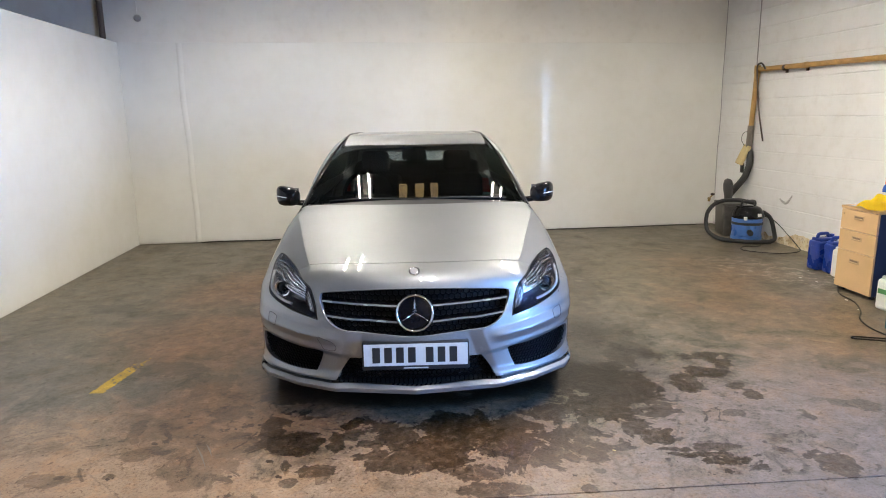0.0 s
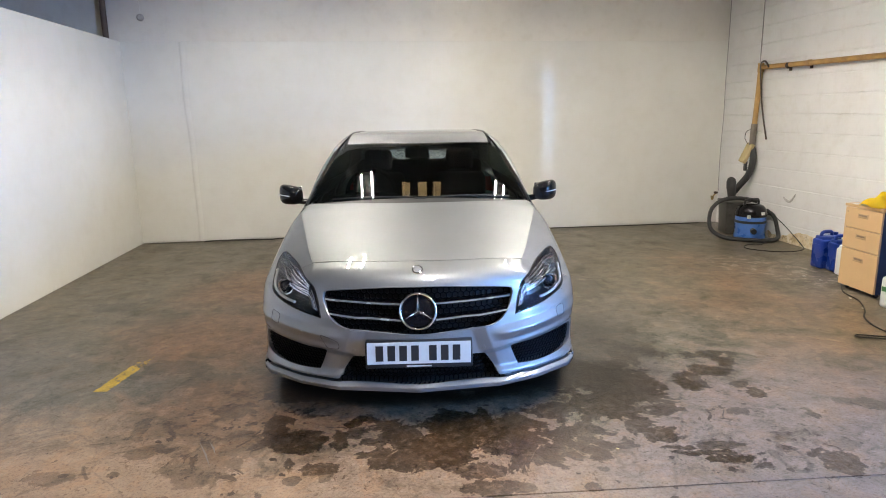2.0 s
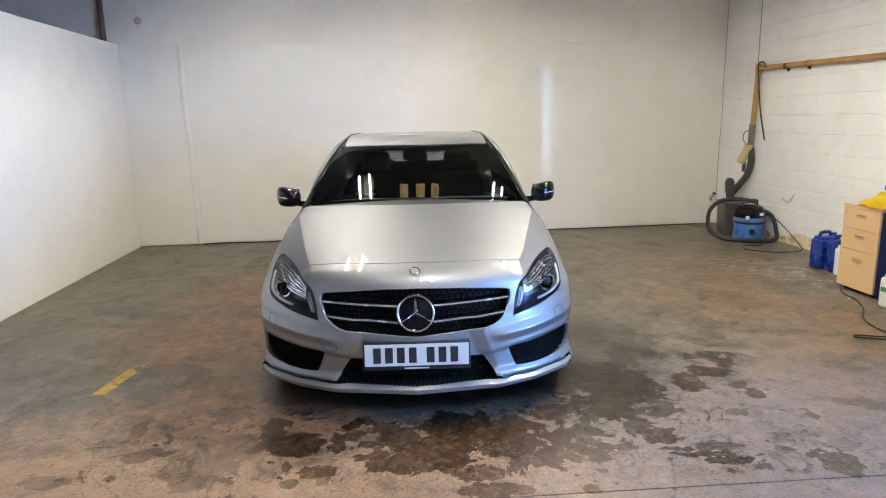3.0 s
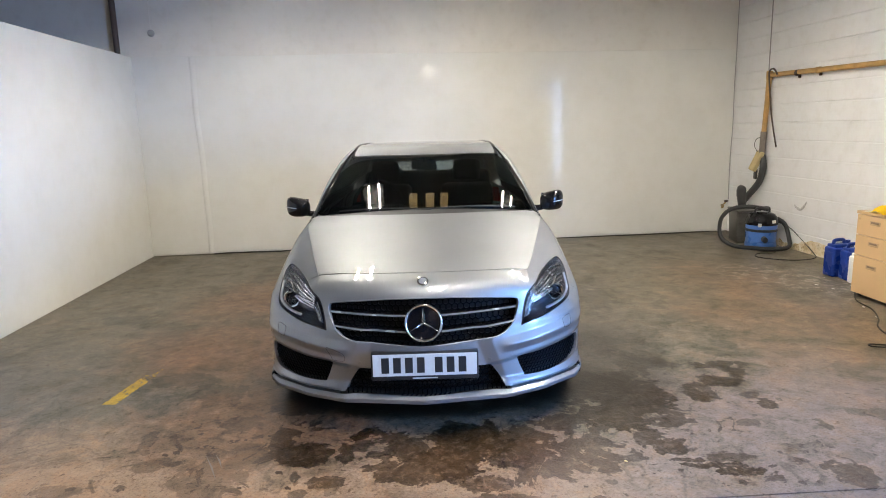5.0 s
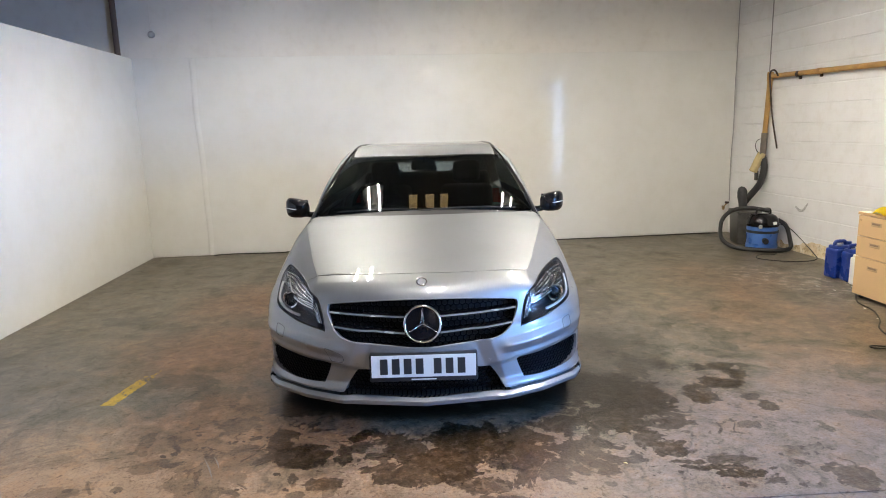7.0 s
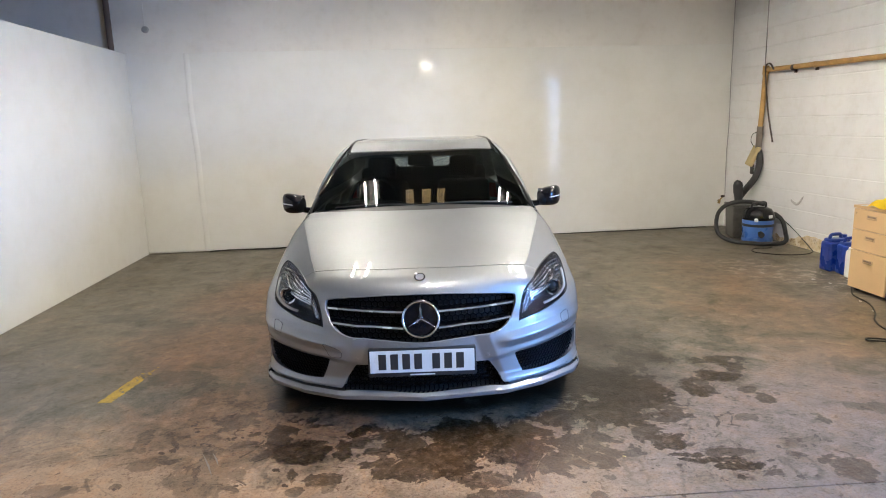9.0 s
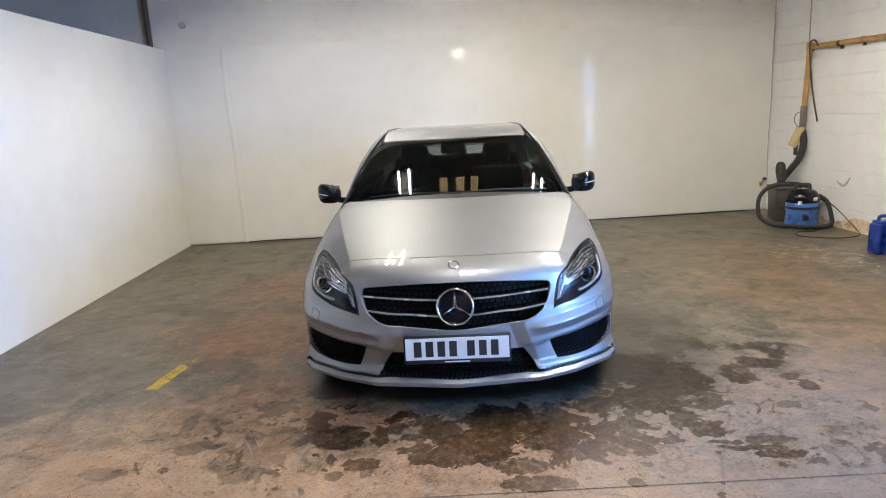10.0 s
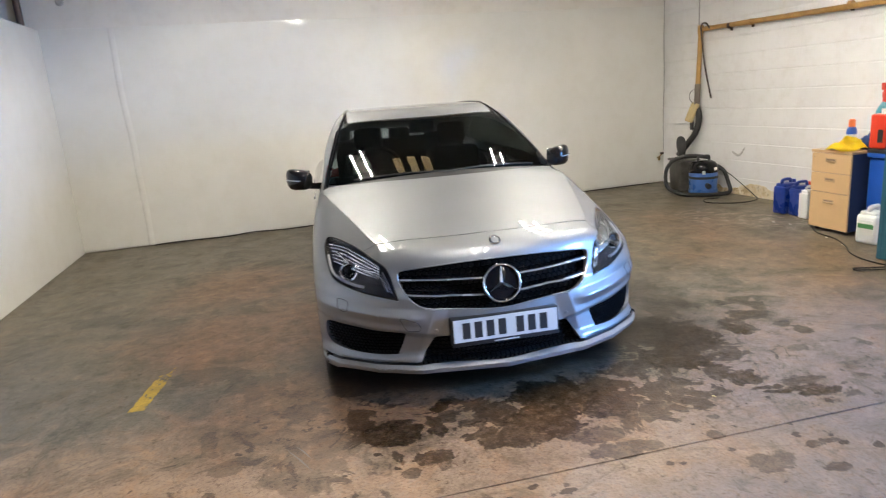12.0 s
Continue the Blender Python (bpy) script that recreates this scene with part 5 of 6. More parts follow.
    for s in (1, -1):
        run = []
        for z in np.linspace(1.07, 1.34, 12):
            x = float(glass_edge(z)) + 0.006
            hit = np.argmax(car_form(np.full_like(yg, x), yg, np.full_like(yg, z)) < 0)
            run.append((s * x, float(yg[hit]), z))
        for y in np.linspace(2.10, 3.3, 10):
            if y > run[-1][1] + 0.05:
                x = float(roof_edge(y)) + 0.012
                hit = np.argmax(car_form(np.full_like(zg, x), np.full_like(zg, y), zg) < 0)
                run.append((s * x, y, float(zg[hit])))
        part("roof_moulding", tube_bm(run, 0.010, 8), M_BLACKGLOSS, car, "black moulding along pillar and roof edge", smooth=True)
    # wipers
    for x0, y0, x1, y1 in ((0.62, 0.06, -0.02, 0.02), (0.05, 0.03, -0.58, 0.06)):
        k = np.linspace(0, 1, 12)
        X = x0 + (x1 - x0) * k
        Z = 1.026 + 0.012 * np.sin(k * math.pi) - 0.02 * (np.abs(X) / 0.7) ** 2
        Y = screen_y(X, Z) - 0.014
        part("wiper", tube_bm(list(zip(X, Y, Z)), 0.005, 6), M_BLACK, car)
    # parking sensors
    for x, z in ((0.604, 0.480), (0.330, 0.399)):
        for s in (1, -1):
            y = float(front_y(x, z))
            nn = form_normal(np.array([[s * x, y, z]]), car_form)[0]
            m = Matrix.Translation((s * x, y, z)) @ Vector(nn).to_track_quat("Z", "Y").to_matrix().to_4x4()
            part("parking_sensor", lathe_bm([(0, 0.0015), (0.0075, 0.0015), (0.0085, 0.0005), (0.0115, 0.0003), (0.012, -0.003)], 20, m), M_PAINT, car, smooth=True)
    # towing-eye cover and washer covers, as fine joints
    def joint(name, pts, s):
        P = spline([(a, b, 0) for a, b in pts], 5, True)
        part(name, tube_bm([(s * p.x, float(front_y(p.x, p.y)) + 0.0006, p.y) for p in P], 0.0016, 5, True), M_BLACK, car)

    joint("tow_cover_joint", [(0.495, 0.478), (0.425, 0.452), (0.405, 0.425), (0.412, 0.405), (0.45, 0.405), (0.47, 0.41), (0.49, 0.45)], -1)
    for s in (1, -1):
        joint("washer_cover_joint", [(0.735, 0.545), (0.775, 0.555), (0.782, 0.53), (0.778, 0.505), (0.745, 0.497), (0.736, 0.52)], s)
    return car


M_GLASS = glass_material("car_glass", (0.32, 0.38, 0.375))
M_REARGLASS = glass_material("rear_car_glass", (0.97, 1.0, 1.0))
M_EMBLEM = surface("black_emblem_glass", (0.006, 0.006, 0.008), 0.12, bump=0, spec=0.25)
M_TINT = glass_material("dark_car_glass", (0.16, 0.18, 0.18))
M_NET = surface("satin_black_net", (0.004, 0.004, 0.005), 0.5, bump=0, spec=0.05)
M_CLEAR = glass_material("clear_lens_plastic", (0.97, 0.98, 1.0))
M_CLEAR.node_tree.nodes["Principled BSDF"].inputs["IOR"].default_value = 1.16
M_LENS = surface("dark_projector_glass", (0.014, 0.015, 0.02), 0.08, bump=0, spec=0.4)
M_LAMPDARK = surface("grey_lamp_reflector", (0.11, 0.115, 0.125), 0.36, metal=0.7, bump=0)
M_BAR = surface("satin_chrome_strip", (0.52, 0.52, 0.53), 0.25, metal=0.6, bump=0)
M_FIN = surface("bright_lamp_fin", (0.78, 0.79, 0.80), 0.22, metal=0.9, bump=0)
M_GUIDE = surface("pale_translucent_plastic", (0.62, 0.64, 0.66), 0.2, bump=0)
M_VOID = surface("dull_black_backing", (0.006, 0.006, 0.006), 0.7, bump=0)
M_PLATE = surface("white_reflective_plate", (0.62, 0.62, 0.60), 0.3, var=0.03, bump=0)
M_BADGE = surface("grey_badge_metal", (0.30, 0.30, 0.31), 0.4, metal=0.5, bump=0)
M_TRIM = surface("black_interior_trim", (0.0055, 0.0055, 0.006), 0.8, var=0.2, bump=0.2, spec=0.15)
the_car = build_car()

# ---- things along the right-hand wall ----
M_OCHRE = surface("ochre_painted_pipe", (0.46, 0.27, 0.085), 0.42, var=0.2, vscale=9)
M_BROWN = surface("dark_brown_rubber", (0.045, 0.026, 0.018), 0.5)
M_COLLAR = surface("dirty_clear_pipe", (0.17, 0.14, 0.115), 0.45, var=0.3, vscale=14)
M_DUCT = surface("dusty_grey_hose", (0.038, 0.037, 0.037), 0.55, var=0.25, bump=0.3)
M_GREYBOX = surface("grey_dusty_plastic", (0.085, 0.080, 0.070), 0.5, var=0.3, vscale=14)
M_VACBLUE = surface("mid_blue_plastic", (0.065, 0.165, 0.47), 0.32, var=0.12)
M_CANBLUE = surface("deep_blue_plastic", (0.009, 0.034, 0.23), 0.30, var=0.15)
M_BEECH = surface("beech_laminate", (0.62, 0.42, 0.22), 0.42, var=0.06, vscale=3)
M_NAVY = surface("navy_laminate", (0.018, 0.030, 0.075), 0.45, var=0.12)
M_HANDLE = surface("grey_beige_plastic", (0.48, 0.35, 0.21), 0.8, spec=0.2)
M_ORANGE = surface("orange_plastic", (0.78, 0.16, 0.03), 0.4)
M_DARKGUARD = surface("dark_grimy_steel", (0.05, 0.05, 0.052), 0.5)
M_RECESS = surface("shaded_brown_plastic", (0.24, 0.17, 0.11), 0.6)
M_YELLOW = surface("yellow_cloth", (0.95, 0.70, 0.02), 0.85, var=0.12, bump=0.5, gscale=300)
M_RED = surface("red_plastic", (0.62, 0.045, 0.02), 0.35)
M_WHITEP = surface("translucent_white_plastic", (0.72, 0.73, 0.72), 0.38, var=0.06)
M_GREEN = surface("green_paper_label", (0.06, 0.22, 0.075), 0.5)
M_LABEL = surface("pale_paper_label", (0.74, 0.74, 0.70), 0.55)
M_CYAN = surface("cyan_liquid_plastic", (0.10, 0.33, 0.42), 0.25)
M_BLUEBIN = surface("bright_blue_plastic", (0.015, 0.085, 0.42), 0.38, var=0.1)
M_NOTE = surface("pale_yellow_paper", (0.74, 0.72, 0.42), 0.7)
M_CABLE = surface("black_cable_rubber", (0.015, 0.014, 0.013), 0.5)
M_TAG = surface("beige_bristle", (0.55, 0.44, 0.22), 0.8, var=0.2, bump=0.5)


def chipped_teal():
    m, N, L, B = nodes_of("chipped_teal_paint")
    v = world_pos(N)
    a, b, c = noise_node(N, L, v, 1.3, 3), noise_node(N, L, v, 9, 6, 0.7), noise_node(N, L, v, 2.9, 4, 0.6, 0.6)
    col = ramp_node(N, L, a, [(0.3, (0.018, 0.082, 0.120)), (0.7, (0.027, 0.112, 0.155))])
    sep = N.new("ShaderNodeSeparateXYZ")
    L.new(v, sep.inputs[0])
    spots = None
    for y, z, ry, rz in ((1.14, 1.20, 0.055, 0.09), (1.04, 1.28, 0.075, 0.03), (1.02, 0.93, 0.085, 0.045), (1.00, 0.51, 0.055, 0.07), (1.21, 0.60, 0.03, 0.22), (1.22, 1.65, 0.05, 0.035), (0.58, 1.10, 0.07, 0.05), (1.18, 0.24, 0.05, 0.06), (1.25, 1.05, 0.02, 0.12)):
        dy = math_node(N, L, "DIVIDE", math_node(N, L, "SUBTRACT", sep.outputs[1], y), ry)
        dz = math_node(N, L, "DIVIDE", math_node(N, L, "SUBTRACT", sep.outputs[2], z), rz)
        e = math_node(N, L, "SQRT", math_node(N, L, "ADD", math_node(N, L, "MULTIPLY", dy, dy), math_node(N, L, "MULTIPLY", dz, dz)))
        e = math_node(N, L, "SUBTRACT", 1.25, math_node(N, L, "ADD", math_node(N, L, "MULTIPLY", e, 0.55), math_node(N, L, "MULTIPLY", b, 1.0)))
        spots = e if spots is None else math_node(N, L, "MAXIMUM", spots, e)
    chip = ramp_node(N, L, spots, [(0.30, (0, 0, 0)), (0.40, (1, 1, 1))])
    fill = ramp_node(N, L, c, [(0.40, (0.17, 0.155, 0.125)), (0.6, (0.10, 0.22, 0.28))])
    L.new(mix_col(N, L, math_node(N, L, "MULTIPLY", chip, 0.75), col, fill), B.inputs["Base Color"])
    B.inputs["Roughness"].default_value = 0.42
    bump_into(N, L, B, math_node(N, L, "ADD", math_node(N, L, "MULTIPLY", a, 3.0), b), 0.12, 0.006)
    return m


def at_right(y, out, z):
    p = on_right(y, out)
    return Vector((p.x, p.y, z))


# ochre pipe: along the wall, with its drop in the corner
pp = empty("ochre_pipe")
tagged(pp, "ochre painted pipe running along the block wall", "pipe")
part("run", tube_bm([at_right(5.06, 0.055, 2.088), at_right(3.2, 0.055, 2.058), at_right(1.0, 0.055, 2.023), at_right(-1.2, 0.055, 1.993)], 0.029, 16), M_OCHRE, pp, smooth=True)
part("drop", tube_bm([at_right(5.08, 0.055, 2.093), at_right(5.09, 0.055, 1.8), at_right(5.11, 0.06, 1.36)], 0.031, 16), M_OCHRE, pp, smooth=True)
part("elbow", lathe_bm([(0, 0.045), (0.036, 0.045), (0.038, 0.03), (0.038, -0.06), (0.0, -0.06)], 20, Matrix.Translation(at_right(5.08, 0.055, 2.093))), M_OCHRE, pp, smooth=True)
for y in (4.55, 4.20, 2.9, 1.6):
    part("clip", tube_bm([at_right(y - 0.02, 0.055, 2.073), at_right(y + 0.02, 0.055, 2.073)], 0.036, 14), M_BROWN if y > 4.5 else M_OCHRE, pp, smooth=True)
    part("bracket", box_bm(-0.012, 0.012, -0.012, 0.012, 0, 0.05, 0, 1, Matrix.Translation(at_right(y, 0.03, 2.013))), M_BROWN, pp)

strap = part("rubber_strap", tube_bm(spline([at_right(4.86, 0.10, 2.08), at_right(4.92, 0.11, 2.15), at_right(5.00, 0.11, 2.13), at_right(5.01, 0.10, 2.02), at_right(4.95, 0.08, 1.6), at_right(4.86, 0.05, 1.21)], 8), 0.010, 8), M_BROWN, smooth=True)
tagged(strap, "dark brown rubber strap looped over the pipe", "strap")

cond = part("wall_conduit", tube_bm([at_right(5.17, 0.008, 2.15), at_right(5.19, 0.008, 4.29)], 0.008, 8), M_STEEL)
tagged(cond, "thin grey vertical conduit on the block wall", "conduit")
wire = part("corner_wire", tube_bm(spline([Vector((NE[0] - 0.016 + 0.006 * math.sin(z * 5), NE[1] - 0.02, z)) for z in (0.45, 1.0, 1.5, 2.0, 2.5, 3.2, 4.29)], 5), 0.0045, 8), M_STEEL)
tagged(wire, "thin dark wire running up the room corner", "cable")

# extraction hose below the drop
hose = empty("suction_hose")
tagged(hose, "dusty grey flexible hose hanging from the pipe", "hose")
part("collar", tube_bm([at_right(5.11, 0.06, 1.40), at_right(5.12, 0.06, 1.10)], 0.038, 16), M_COLLAR, hose, "dirty grey-brown pipe collar", smooth=True)
pts = spline([at_right(5.12, 0.06, 1.11), at_right(5.06, 0.07, 0.95), at_right(5.10, 0.09, 0.76), at_right(5.22, 0.13, 0.60), at_right(5.34, 0.17, 0.45)], 12)
part("hose", tube_bm(pts, 0.038, 14, ribs=0.14), M_DUCT, hose, smooth=True, sharp=80)
br = empty("hand_brush")
tagged(br, "beige hand brush hanging on a wire from the pipe", "brush")
hb = at_right(5.16, 0.115, 0.0)
part("bristle_block", box_bm(-0.025, 0.025, -0.075, 0.075, 0.90, 1.16, 0.015, 2, Matrix.Translation((hb.x, hb.y, 0)) @ Matrix.Translation((0, 0, 1)) @ pose(0, 0, 0, 8, 20, 0) @ Matrix.Translation((0, 0, -1))), M_TAG, br)
part("wire_hook", tube_bm(spline([Vector((hb.x, hb.y - 0.03, 1.15)), Vector((hb.x, hb.y + 0.05, 1.22)), Vector((hb.x, hb.y + 0.02, 1.30)), at_right(5.11, 0.10, 1.33)], 6), 0.004, 6), M_CABLE, br)
part("handle", box_bm(-0.015, 0.015, -0.03, 0.03, 0.80, 0.93, 0.01, 2, Matrix.Translation((hb.x, hb.y - 0.02, 0))), M_DUCT, br)

# grey tub with an upright nozzle, beside the vacuum cleaner
tub = empty("grey_tub")
tagged(tub, "dusty dark grey plastic tub behind the vacuum cleaner", "tub")
tm = Matrix.Translation((4.06, 5.08, 0)) @ pose(0, 0, 0, 0, 0, -8)
bm = box_bm(-0.14, 0.14, -0.18, 0.18, 0.0, 0.41, 0.03, 3, tm)
for v in bm.verts:
    k = 0.88 + 0.12 * v.co.z / 0.41
    v.co.x, v.co.y = 4.06 + (v.co.x - 4.06) * k, 5.08 + (v.co.y - 5.08) * k
part("tub_body", bm, M_GREYBOX, tub, smooth=True)
part("rim", box_bm(-0.15, 0.15, -0.19, 0.19, 0.40, 0.432, 0.012, 2, tm), M_GREYBOX, tub, smooth=True)
part("nozzle", tube_bm([(4.03, 5.08, 0.42), (4.02, 5.07, 0.51), (4.005, 5.065, 0.60), (4.00, 5.06, 0.67), (4.00, 5.06, 0.71), (4.005, 5.06, 0.73)], 0.05, 18, radii=[0.046, 0.050, 0.058, 0.058, 0.046, 0.022]), M_DUCT, tub, smooth=True)


def vacuum_cleaner():
    v = empty("vacuum_cleaner", pose(4.07, 4.64, 0, 0, 0, 20) @ Matrix.Diagonal((0.94, 0.94, 1.02, 1)))
    tagged(v, "blue drum vacuum cleaner with a black lid and hose", "vacuum cleaner")
    part("drum", lathe_bm([(0, 0.035), (0.165, 0.035), (0.178, 0.06), (0.186, 0.18), (0.188, 0.275), (0.182, 0.285), (0, 0.285)], 40), M_VACBLUE, v, "blue plastic drum", smooth=True)
    part("drum_band", lathe_bm([(0.184, 0.205), (0.193, 0.21), (0.193, 0.235), (0.184, 0.24)], 40), M_BLACK, v, smooth=True)
    part("base_skirt", lathe_bm([(0, 0.02), (0.185, 0.02), (0.192, 0.035), (0.186, 0.075), (0.17, 0.08)], 40), M_VACBLUE, v, smooth=True)
    part("lid", lathe_bm([(0.19, 0.285), (0.196, 0.295), (0.194, 0.33), (0.178, 0.375), (0.15, 0.41), (0.10, 0.43), (0, 0.437)], 40), M_BLACKGLOSS, v, "glossy black plastic motor lid", smooth=True)
    part("handle", tube_bm(spline([(-0.12, 0, 0.41), (-0.11, 0, 0.475), (0, 0, 0.485), (0.11, 0, 0.475), (0.12, 0, 0.41)], 6), 0.014, 10), M_BLACK, v, smooth=True)
    part("switch_plate", box_bm(-0.165, -0.145, -0.06, -0.02, 0.36, 0.40, 0.003, 1, pose(0, 0, 0, 0, -20, 30)), M_LABEL, v)
    part("rating_plate", box_bm(-0.03, 0.03, -0.197, -0.18, 0.315, 0.35, 0.003), M_LABEL, v)
    part("inlet", tube_bm([(-0.10, -0.14, 0.13), (-0.14, -0.20, 0.125)], 0.034, 16), M_BLACK, v, smooth=True)
    for a in (30, 150, 210, 330):
        c = Vector((0.165 * math.cos(radians(a)), 0.165 * math.sin(radians(a)), 0.02))
        part("castor", lathe_bm([(0, -0.016), (0.018, -0.014), (0.02, 0), (0.018, 0.014), (0, 0.016)], 16, Matrix.Translation(c) @ pose(0, 0, 0, 90, 0, a)), M_RUBBER, v, smooth=True)
    back = v.matrix_world.inverted()
    run = [(4.12, 4.60, 0.475), (3.96, 4.70, 0.50), (3.80, 4.76, 0.485), (3.69, 4.79, 0.42), (3.63, 4.80, 0.30), (3.63, 4.75, 0.12), (3.72, 4.60, 0.04), (3.90, 4.45, 0.03), (4.12, 4.36, 0.03), (4.28, 4.38, 0.05), (4.34, 4.50, 0.14), (4.34, 4.60, 0.28), (4.28, 4.68, 0.35)]
    part("hose", tube_bm([back @ p for p in spline(run, 18)], 0.024, 12, ribs=0.10), M_RUBBER, v, "black ribbed hose", smooth=True, sharp=80)
    return v


vacuum_cleaner()


def cable(name, pts, r, label):
    tagged(part(name, tube_bm(spline(pts, 10), r, 6), M_CABLE), label, "cable")


cable("power_cable", [(4.20, 4.55, 0.012), (4.05, 4.27, 0.006), (3.85, 4.25, 0.006), (3.75, 4.05, 0.006), (4.0, 3.85, 0.006), (4.30, 3.90, 0.006), (4.40, 4.10, 0.04), (4.36, 4.55, 0.26), (4.27, 4.72, 0.30)], 0.006, "black power cable trailing on the concrete floor")
cable("wall_foot_cable", [tuple(on_back(x, 0.05 + 0.02 * math.sin(x * 9)) + Vector((0, 0, 0.007 + (0.012 if i % 3 == 1 else 0)))) for i, x in enumerate((-2.84, -2.6, -2.3, -2.0, -1.7, -1.3, -0.9))], 0.007, "black cable lying along the foot of the back wall")
cable("wall_foot_cable", [tuple(on_back(x, 0.035 + 0.015 * math.sin(x * 7)) + Vector((0, 0, 0.007))) for x in (0.9, 1.6, 2.3, 3.0, 3.6, 3.95)], 0.006, "black cable lying along the foot of the back wall")
cable("floor_cable", [(3.80, 2.44, 0.006), (3.66, 2.2, 0.006), (3.62, 1.95, 0.006), (3.50, 1.70, 0.006), (3.36, 1.50, 0.006), (3.30, 1.25, 0.006), (3.36, 0.9, 0.006), (3.42, 0.5, 0.006), (3.45, 0.1, 0.006)], 0.006, "black cable trailing past the drawers and the cabinet")
cable("cable_end", [(3.36, 1.06, 0.006), (3.20, 1.10, 0.007), (3.05, 1.13, 0.012), (3.03, 1.09, 0.012), (3.16, 1.06, 0.007), (3.38, 0.98, 0.006)], 0.0055, "looped end of a black cable on the floor")


def jerrycan(name, m, w, d, h, mat, cap, label, label_mat=None):
    """A stacked can with a moulded handle; its front faces -x."""
    c = empty(name, m)
    tagged(c, label, "jerrycan")
    bm = box_bm(-d / 2, d / 2, -w / 2, w / 2, 0.0, h * 0.80, min(w, d) * 0.16, 4)
    part("body", bm, mat, c, smooth=True)
    part("shoulder", box_bm(-d * 0.42, d * 0.44, -w * 0.40, w * 0.40, h * 0.76, h * 0.88, w * 0.10, 3), mat, c, smooth=True)
    part("handle", tube_bm(spline([(-d * 0.34, 0, h * 0.86), (-d * 0.28, 0, h * 0.97), (0, 0, h * 0.985), (d * 0.12, 0, h * 0.97), (d * 0.18, 0, h * 0.86)], 6), w * 0.11, 10), mat, c, smooth=True)
    part("cap", lathe_bm([(0, 0.035), (0.024, 0.035), (0.026, 0.0), (0, 0.0)], 20, Matrix.Translation((d * 0.32, 0, h * 0.87))), cap, c, "screw cap", smooth=True)
    part("rib", box_bm(-d * 0.505, -d * 0.49, -w * 0.28, w * 0.28, h * 0.12, h * 0.66, 0.003, 1), mat, c)
    if label_mat:
        part("label", box_bm(-d * 0.512, -d * 0.50, -w * 0.36, w * 0.36, h * 0.24, h * 0.58, 0, 1), label_mat, c, "pale label with a green band")
        part("label_band", box_bm(-d * 0.520, -d * 0.511, -w * 0.36, w * 0.36, h * 0.43, h * 0.55, 0, 1), M_GREEN, c)
        part("label", box_bm(-d * 0.34, d * 0.34, -w * 0.512, -w * 0.50, h * 0.22, h * 0.58, 0, 1), label_mat, c)
        part("label_band", box_bm(-d * 0.34, d * 0.34, -w * 0.520, -w * 0.511, h * 0.42, h * 0.56, 0, 1), M_GREEN, c)
    return c


jerrycan("blue_jerrycan", pose(4.08, 3.125, 0, 0, 0, 8), 0.155, 0.24, 0.37, M_CANBLUE, M_CANBLUE, "deep blue plastic jerrycan on the floor by the wall")
jerrycan("blue_jerrycan", pose(4.12, 2.945, 0, 0, 0, -4), 0.145, 0.23, 0.36, M_CANBLUE, M_RED, "deep blue plastic jerrycan with a red cap")
jerrycan("white_jerrycan", pose(4.10, 2.80, 0, 0, 0, 4), 0.115, 0.22, 0.33, M_WHITEP, M_WHITEP, "white plastic jerrycan half hidden behind the drawers")
jerrycan("white_jerrycan", pose(3.79, 1.72, 0, 0, 0, 10), 0.19, 0.22, 0.32, M_WHITEP, M_WHITEP, "white plastic jerrycan with a green banded label", M_LABEL)


def pedestal():
    d = empty("drawer_pedestal", pose(3.752, 2.20, 0, 0, 0, 2.5))
    tagged(d, "three-drawer office pedestal with beech fronts and navy sides", "drawers")
    part("carcass", box_bm(0.02, 0.62, -0.215, 0.215, 0.035, 0.730, 0.003), M_NAVY, d, "navy laminate carcass")
    part("top", box_bm(-0.005, 0.625, -0.222, 0.222, 0.731, 0.757, 0.004), M_BEECH, d, "beech laminate top")
    for i, (z0, z1) in enumerate(((0.037, 0.368), (0.373, 0.548), (0.553, 0.727))):
        f = part("drawer_front", box_bm(0.0, 0.018, -0.214, 0.214, z0, z1, 0.002), M_BEECH, d, "beech drawer front")
        h = z1 - (0.055 if i else 0.075)
        part("handle", box_bm(-0.014, -0.0026, -0.045, 0.045, h - 0.016, h - 0.008, 0.002), M_HANDLE, f, "grey-beige recessed pull", smooth=True)
        # flat darker strip paints the shade inside the pull's recess
        part("recess_shade", box_bm(-0.0034, -0.0024, -0.046, 0.046, h - 0.008, h + 0.008, 0), M_RECESS, f)
        part("handle_plate", box_bm(-0.0025, -0.0002, -0.06, 0.06, h - 0.022, h + 0.014, 0.001), M_HANDLE, f)
    part("lock", lathe_bm([(0, 0.004), (0.008, 0.004), (0.009, 0)], 14, Matrix.Translation((0, 0.185, 0.69)) @ pose(0, 0, 0, 0, -90, 0)), M_HANDLE, d)
    for x in (0.06, 0.56):
        for y in (-0.17, 0.17):
            part("castor", lathe_bm([(0, -0.012), (0.0175, -0.012), (0.0175, 0.012), (0, 0.012)], 14, Matrix.Translation((x, y, 0.0178)) @ pose(0, 0, 0, 90, 0, 0)), M_RUBBER, d)


pedestal()
TOP = 0.757
